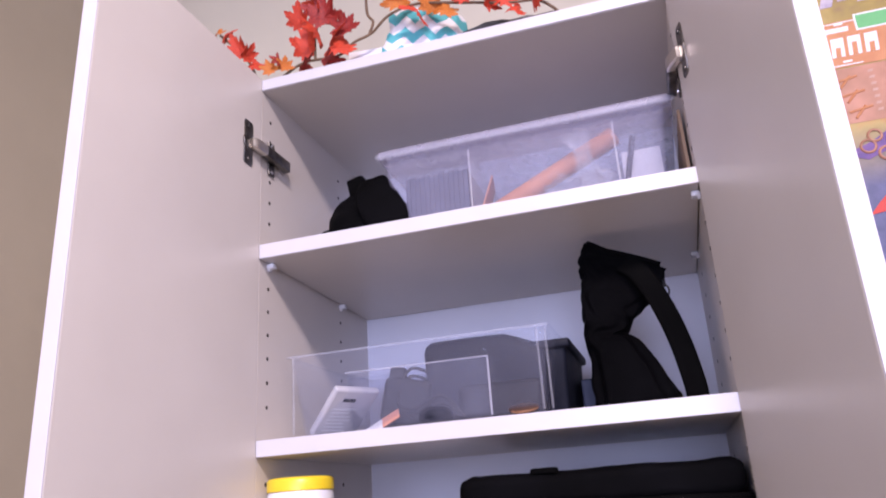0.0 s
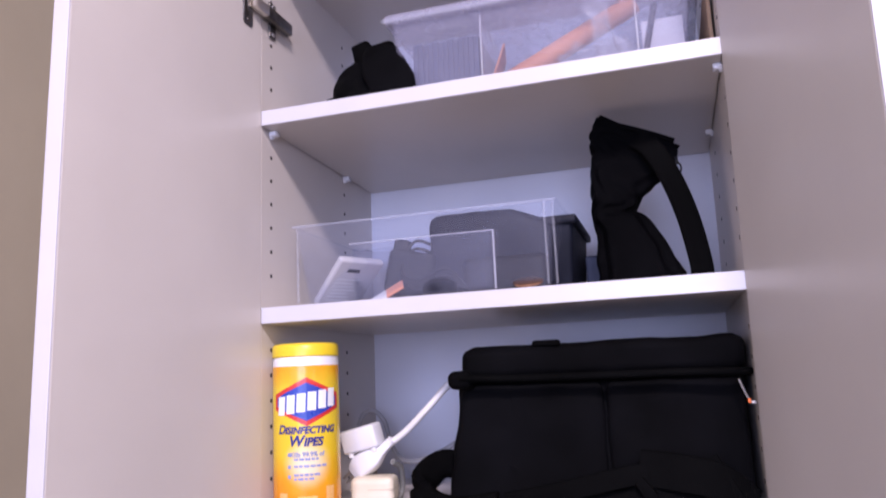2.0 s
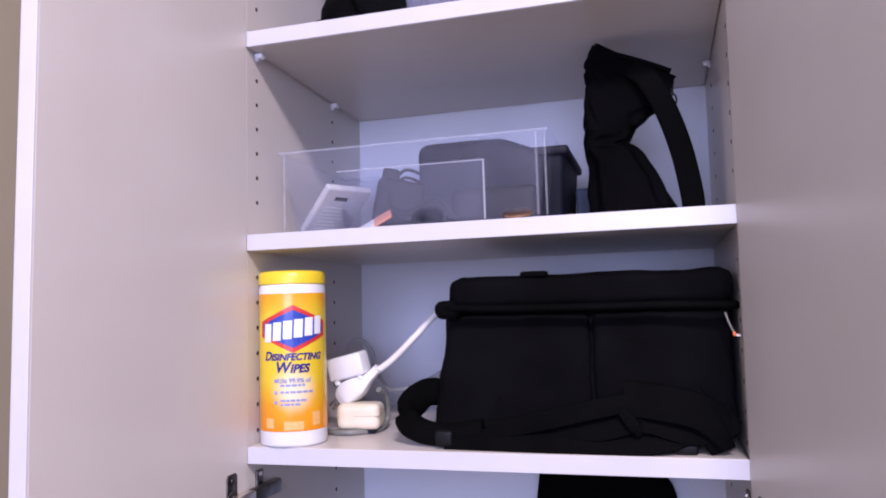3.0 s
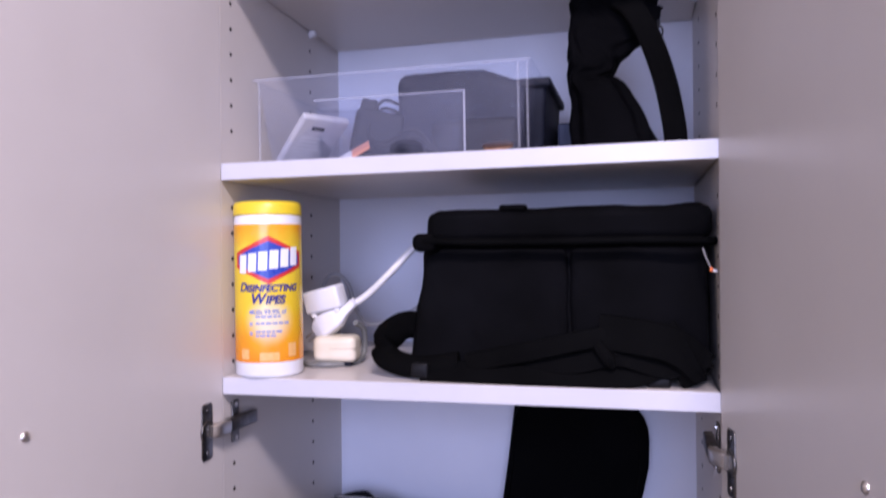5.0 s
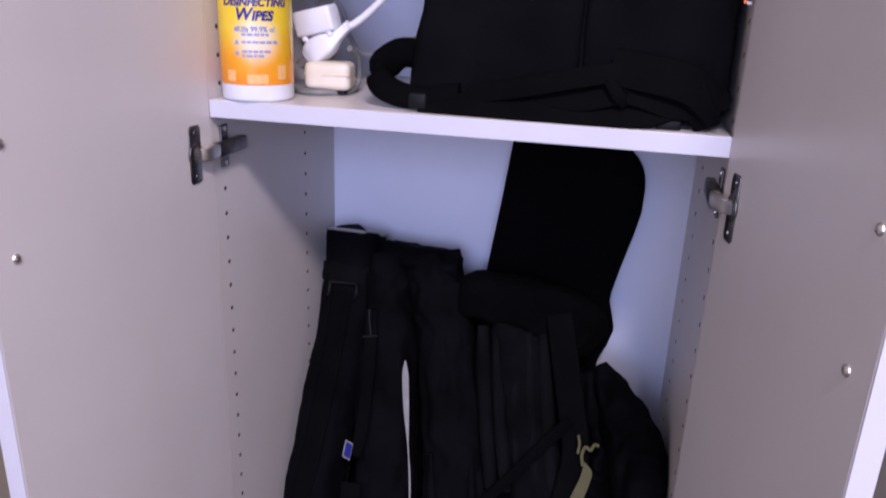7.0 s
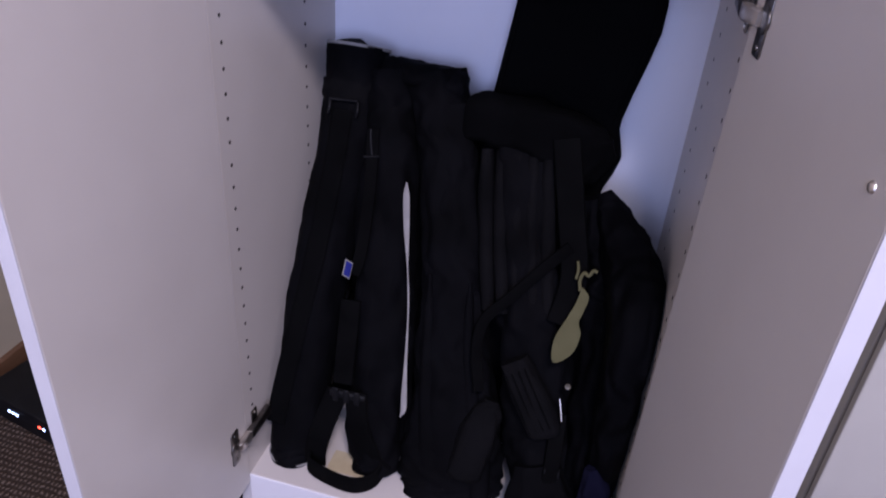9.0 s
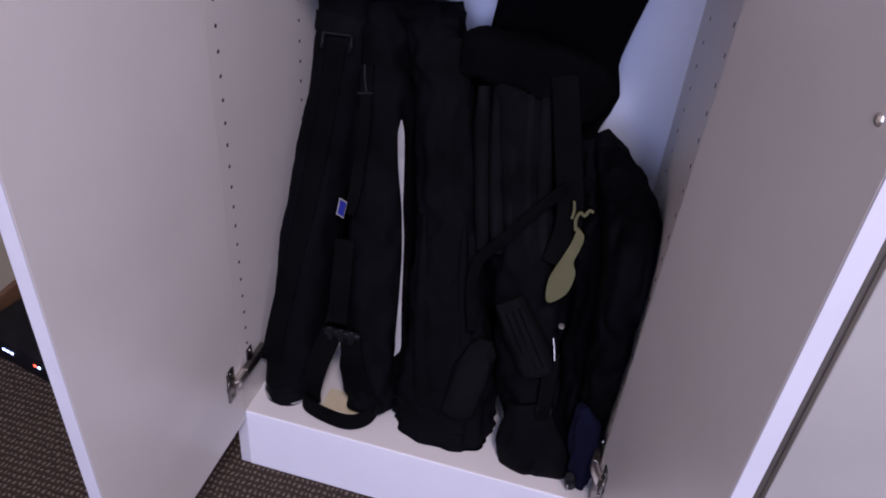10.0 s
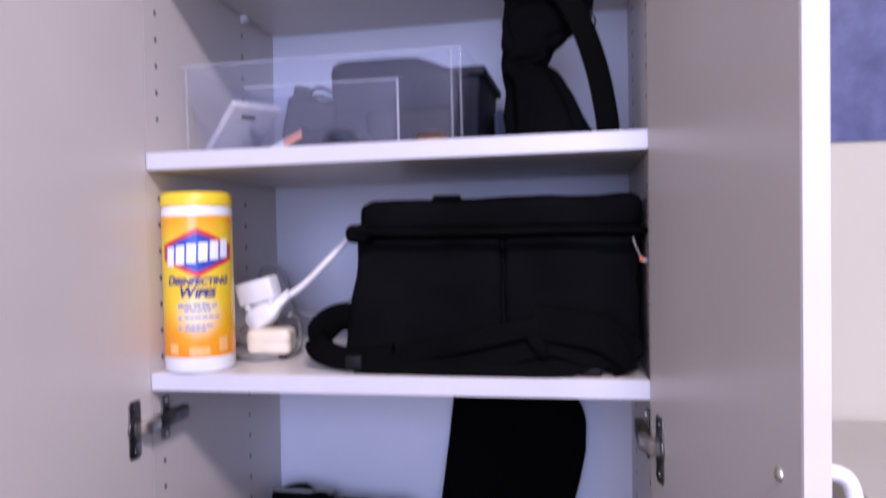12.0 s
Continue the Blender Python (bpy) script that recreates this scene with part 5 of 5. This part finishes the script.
put_in(td, o, "strap", strap([(0.186, lean(0.27) - 0.008, 0.27), (0.190, lean(0.20) - 0.014, 0.20), (0.188, 0.036, 0.13), (0.180, 0.020, 0.088)], 0.012, 0.003, (1, 0, 0)), WEBBING)
ladder = box(0.180, 0.204, 0.052, 0.058, 0.166, 0.171, 0.001)
for dz in (0.010, 0.020):
    box(0.180, 0.204, 0.054 + dz * 0.3, 0.060 + dz * 0.3, 0.166 + dz, 0.171 + dz, 0.001, ladder)
for x in (0.180, 0.201):
    box(x, x + 0.003, 0.055, 0.062, 0.166, 0.191, 0.001, ladder)
put_in(td, o, "buckle", ladder, BLACK_PLASTIC, "ladder buckle")
put_in(td, o, "bottom_pocket", sweep([(0.197, 0.055, BOTTOM + 0.001, 0.048, 0.022), (0.194, 0.050, 0.085, 0.058, 0.030), (0.182, 0.056, 0.13, 0.056, 0.030), (0.165, 0.075, 0.18, 0.034, 0.018)], 8, 40, (1, 0, 0), 2.4, 0.05, 6, 0.005, 19.0), BLACK_CLOTH)
put_in(td, o, "zip_pull", cord(on_front([(0.182, 0.306), (0.187, 0.290), (0.191, 0.274)], 0.030), 0.0013, 4, 6), NICKEL, "small metal zip pull")

# black body added behind the bags to keep the gaps between them dark
gb, o = bag_thing("gap_darkening_cloth", 0.0, "added black cloth that darkens the gaps between the bags", "garment bag")
b = sweep([(-0.02, 0.215, BOTTOM + 0.002, 0.20, 0.010), (-0.02, 0.225, 0.12, 0.21, 0.016), (-0.02, 0.265, 0.28, 0.205, 0.016), (-0.03, 0.30, 0.42, 0.195, 0.014), (-0.04, 0.325, 0.55, 0.16, 0.010), (-0.05, 0.335, 0.59, 0.12, 0.004)], 10, 48, (1, 0, 0), 4, 0.02, 5, 0.006, 31.0)
put_in(gb, o, "body", b, BLACK_CLOTH)
put_in(gb, o, "zip", strap([(-0.04, 0.298, 0.53), (-0.03, 0.27, 0.40), (-0.02, 0.235, 0.26), (-0.02, 0.20, 0.11)], 0.004, 0.001, (1, 0, 0)), BLACK_PLASTIC)


def pad_y(z):
    """The front of the padded case at a height."""
    return 0.31 + 0.06 * (z - 0.5)


pad, o = bag_thing("padded_case", 0.09, "flat black padded case with rounded corners standing behind bags", "case")
out = [(-0.030, 0.46), (-0.018, 0.58), (-0.008, 0.671), (0.008, 0.79), (0.020, 0.893), (0.120, 0.894)]
out += [(0.156 + 0.065 * math.sin(a), 0.827 + 0.065 * math.cos(a)) for a in [k * math.pi / 14 for k in range(8)]]
out += [(0.220, 0.79), (0.212, 0.751), (0.199, 0.70), (0.190, 0.659), (0.189, 0.640), (0.196, 0.615), (0.200, 0.598), (0.193, 0.573), (0.182, 0.548), (0.165, 0.46)]
b = slab(out, 0.030, 0.007)
for v in b.verts:
    v.co.y += pad_y(v.co.z)
put_in(pad, o, "body", b, FOAM)
seam = [(0.09 + (x - 0.09) * 0.90, pad_y(0.68 + (z - 0.68) * 0.94) - 0.0004, 0.68 + (z - 0.68) * 0.94) for x, z in out]
put_in(pad, o, "seam", cord(seam, 0.0014, 2, 6), WEBBING, "sewn seam")

jk, o = bag_thing("black_jacket", 0.225, "black jacket heaped in the corner with an olive lining showing", "jacket")
b = sweep([(0.250, 0.095, BOTTOM + 0.001, 0.036, 0.05), (0.250, 0.10, 0.10, 0.040, 0.056), (0.246, 0.13, 0.22, 0.046, 0.060), (0.243, 0.16, 0.32, 0.050, 0.060), (0.238, 0.19, 0.40, 0.056, 0.060), (0.230, 0.21, 0.44, 0.060, 0.058), (0.216, 0.23, 0.475, 0.056, 0.052), (0.198, 0.245, 0.51, 0.044, 0.045), (0.180, 0.26, 0.56, 0.024, 0.025)],
          14, 72, (1, 0, 0), 2.2, 0.05, 9, 0.008, 21.0)
for v in b.verts:
    v.co.x = min(v.co.x, 0.2885)
    v.co.z = max(v.co.z, BOTTOM + 0.0006)
put_in(jk, o, "body", b, SATIN_BLACK)
b = sweep([(0.264, 0.11, BOTTOM + 0.001, 0.022, 0.05), (0.264, 0.11, 0.10, 0.026, 0.06), (0.264, 0.11, 0.20, 0.027, 0.070), (0.262, 0.105, 0.30, 0.029, 0.088), (0.260, 0.105, 0.40, 0.031, 0.092), (0.258, 0.112, 0.45, 0.034, 0.090), (0.252, 0.145, 0.482, 0.040, 0.066), (0.228, 0.195, 0.517, 0.034, 0.04), (0.202, 0.235, 0.550, 0.022, 0.025), (0.186, 0.25, 0.572, 0.010, 0.012)],
          12, 56, (1, 0, 0), 3.6, 0.04, 7, 0.006, 27.0)
for v in b.verts:
    v.co.x = min(v.co.x, 0.2887)
    v.co.z = max(v.co.z, BOTTOM + 0.0007)
put_in(jk, o, "sleeve", b, SATIN_BLACK)
for k, (xa, za, xb, zb) in enumerate(((0.205, 0.49, 0.270, 0.38), (0.214, 0.41, 0.262, 0.26), (0.232, 0.34, 0.274, 0.14))):
    put_in(jk, o, "fold", leaning([(xa, za, 0.008), (xa * 0.6 + xb * 0.4, za * 0.6 + zb * 0.4, 0.016), (xa * 0.2 + xb * 0.8, za * 0.2 + zb * 0.8, 0.014), (xb, zb, 0.004)], 0.026, steps=8, n=20, folds=0.06, lobes=3, crease=0.004, seed=50.0 + k), SATIN_BLACK)
b = sweep([(0.264, 0.030, 0.076, 0.017, 0.014), (0.264, 0.030, 0.13, 0.021, 0.018), (0.258, 0.034, 0.19, 0.021, 0.016), (0.247, 0.040, 0.235, 0.010, 0.010)], 7, 24, (1, 0, 0), 2, 0.10, 5, 0.004, 5.0)
put_in(jk, o, "hem", b, NAVY, "dark navy hem")
drop = [(0.182, 0.468), (0.194, 0.456), (0.191, 0.436), (0.187, 0.419), (0.193, 0.402), (0.186, 0.374), (0.162, 0.357), (0.157, 0.388), (0.170, 0.424), (0.178, 0.446), (0.182, 0.468)]
b = slab([tuple(q) for q in glide(drop, 4)[:-1]], 0.002, 0)
for v in b.verts:
    v.co.y += lean(v.co.z) - 0.034 + 2.0 * (v.co.x - 0.175) ** 2
put_in(jk, o, "lining", b, OLIVE, "olive cloth lining")
put_in(jk, o, "tie", cord(on_front([(0.180, 0.462), (0.177, 0.476), (0.181, 0.487), (0.188, 0.484), (0.193, 0.492), (0.199, 0.491)], 0.032), 0.0026, 5, 8), OLIVE, "olive tie end")
put_in(jk, o, "tie", cord(on_front([(0.171, 0.476), (0.172, 0.488), (0.169, 0.500)], 0.030), 0.0022, 5, 8), OLIVE, "olive tie end")
part("button", lathe([(0.0042, 0), (0.0046, 0.001), (0.0044, 0.0020), (0.003, 0.0018), (0.002, 0.0013)], 18), mottled("button_horn", (0.07, 0.062, 0.045), (0.11, 0.095, 0.07), 0.5, 90), jk, "horn button", True,
     m=Matrix.Translation(Vector((0.190, lean(0.326) - 0.030, 0.326)) - o) @ pose(0, 0, 0, 70, 0, 0))
tanp = thing("tan_paper", (-0.145, 0.050, BOTTOM), "tan scrap of paper under the handle loop", "paper")
part("sheet", box(-0.030, 0.036, 0.0, 0.045, 0, 0.0012, 0.0002), TAN_PAPER, tanp)
clip = thing("black_marker", pose(0.255, 0.018, BOTTOM + 0.018, 24, 0, -16), "black marker pen standing by the hinge", "marker")
part("body", lathe([(0.008, -0.016), (0.009, -0.012), (0.009, 0.022), (0.007, 0.026)], 18), BLACK_PLASTIC, clip, smooth=True)
part("clip", box(-0.0015, 0.0015, -0.0115, -0.0092, -0.008, 0.012, 0.0005), PIPING, clip, "white clip")

# ---- beside the cabinet ----
filing = thing("filing_cabinet", (0.515, 0.0, FLOOR_Z), "cream painted steel filing cabinet beside the wall cabinet", "filing cabinet")
H_F = 0.898
part("body", box(0, 0.46, 0.020, 0.39, 0.0, H_F, 0.003), FILING, filing)
# black block stands in for the shade in the gap behind the door
part("gap_shade", box(0.003, 0.457, 0.0112, 0.0204, 0.02, H_F - 0.003, 0.001), BLACK_PLASTIC, filing, "black filler for the shaded gap behind the door")
part("door", box(-0.0006, 0.4606, -0.004, 0.0116, 0.02, H_F + 0.0006, 0.002), FILING, filing)
part("lock", cyl(0.006, 0.003, pose(0.045, -0.004, H_F - 0.16, 90, 0, 0), 16), NICKEL, filing)
device = thing("black_router", pose(-0.81, 0.11, FLOOR_Z, 0, 0, -12), "flat black router with lit indicators on the carpet", "router")
part("body", box(-0.105, 0.16, -0.05, 0.14, 0.0, 0.06, 0.006), BLACK_PLASTIC, device, smooth=True)
BLUE_LED, RED_LED = emitter("white_blue_indicator", (0.55, 0.7, 1.0), 6), emitter("red_indicator", (1.0, 0.08, 0.03), 6)
for x, mt in ((-0.027, BLUE_LED), (-0.016, BLUE_LED), (-0.005, BLUE_LED), (0.0585, RED_LED), (0.070, BLUE_LED)):
    part("indicator", box(x - 0.003, x + 0.003, -0.0515, -0.0495, 0.034, 0.038, 0.0003), mt, device, "lit indicator")

poster = thing("poster", (0.78, Y1 - 0.003, 1.51), "colourful street art poster pinned to the wall", "poster")
part("sheet", box(-0.36, 0.36, -0.0005, 0.002, -0.26, 0.62, 0), POSTER, poster)


def ink(name, pts, mat, lift):
    bm = bmesh.new()
    bm.faces.new([bm.verts.new((x, -0.0008 - lift, z)) for x, z in pts])
    return part(name, bm, mat, poster)


def ink_rect(x0, x1, z0, z1, mat, lift, skew=0.0):
    return ink("print_block", [(x0, z0), (x1, z0), (x1 + skew, z1), (x0 + skew, z1)], mat, lift)


ink_rect(-0.222, -0.08, 0.276, 0.364, INK_ORANGE, 0.0006)
ink_rect(-0.218, -0.17, 0.2785, 0.2805, LABEL_WHITE, 0.001)
ink_rect(-0.218, -0.09, 0.360, 0.362, LABEL_WHITE, 0.001)
ink_rect(-0.168, -0.10, 0.340, 0.372, LABEL_WHITE, 0.0009)
ink_rect(-0.165, -0.10, 0.343, 0.369, INK_GREEN, 0.0012)
for k in range(3):
    ink_rect(-0.214 + 0.026 * k, -0.194 + 0.026 * k, 0.296, 0.332, LABEL_WHITE, 0.001, 0.003)
    ink_rect(-0.208 + 0.026 * k, -0.200 + 0.026 * k, 0.296, 0.314 + 0.006 * (k % 2), INK_ORANGE, 0.0013, 0.002)
ink_rect(-0.218, -0.180, 0.343, 0.352, LABEL_WHITE, 0.001, 0.001)
for z in (0.284, 0.3565):
    ink_rect(-0.200, -0.186, z, z + 0.0035, LABEL_WHITE, 0.0012)
for k in range(5):
    ink_rect(-0.215 + 0.03 * k, -0.195 + 0.03 * k, 0.395 + 0.008 * (k % 2), 0.43 + 0.012 * ((k * 2) % 3), INK_LILAC, 0.0006, 0.012)
ink_rect(-0.235, -0.05, 0.172, 0.274, INK_PINK, 0.0004, 0.004)
for k, z in enumerate((0.25, 0.222, 0.192)):
    for a, b_ in (((-0.222, z), (-0.186, z + 0.006)), ((-0.214, z - 0.012), (-0.196, z + 0.008))):
        part("print_stroke", cord([(a[0] + 0.006 * k, -0.0016, a[1]), (b_[0] + 0.006 * k, -0.0016, b_[1])], 0.0022, 3, 5), INK_ORANGE, poster)
for k in range(7):
    ink_rect(-0.169, -0.161, 0.187 + 0.012 * k, 0.192 + 0.012 * k, INK_PALE, 0.0009, 0.002)
ink("print_block", [(-0.235, 0.12), (-0.19, 0.135), (-0.14, 0.165), (-0.06, 0.17), (-0.06, 0.145), (-0.15, 0.125), (-0.20, 0.105)], mottled("poster_violet", (0.10, 0.05, 0.22), (0.2, 0.09, 0.3), 0.5, 40), 0.0007)
ink("print_block", [(-0.218, 0.012), (-0.19, 0.016), (-0.165, 0.035), (-0.15, 0.065), (-0.175, 0.055), (-0.20, 0.032)], INK_RED, 0.0009)
for cx, cz, r in ((-0.196, 0.128, 0.011), (-0.183, 0.145, 0.010), (-0.172, 0.112, 0.011)):
    ring = [(cx + r * math.cos(k * 0.5236), -0.0018, cz + r * math.sin(k * 0.5236)) for k in range(13)]
    part("print_ring", cord(ring, 0.0022, 2, 5), INK_PINK, poster)

# ---- the ceiling lamp over the camera ----
lamp = thing("ceiling_light", (0.62, -1.65, Z1), "white rectangular ceiling light", "ceiling light")
part("frame", box(-0.36, 0.36, -0.22, 0.22, -0.03, 0, 0.004), WHITE_PLASTIC, lamp)
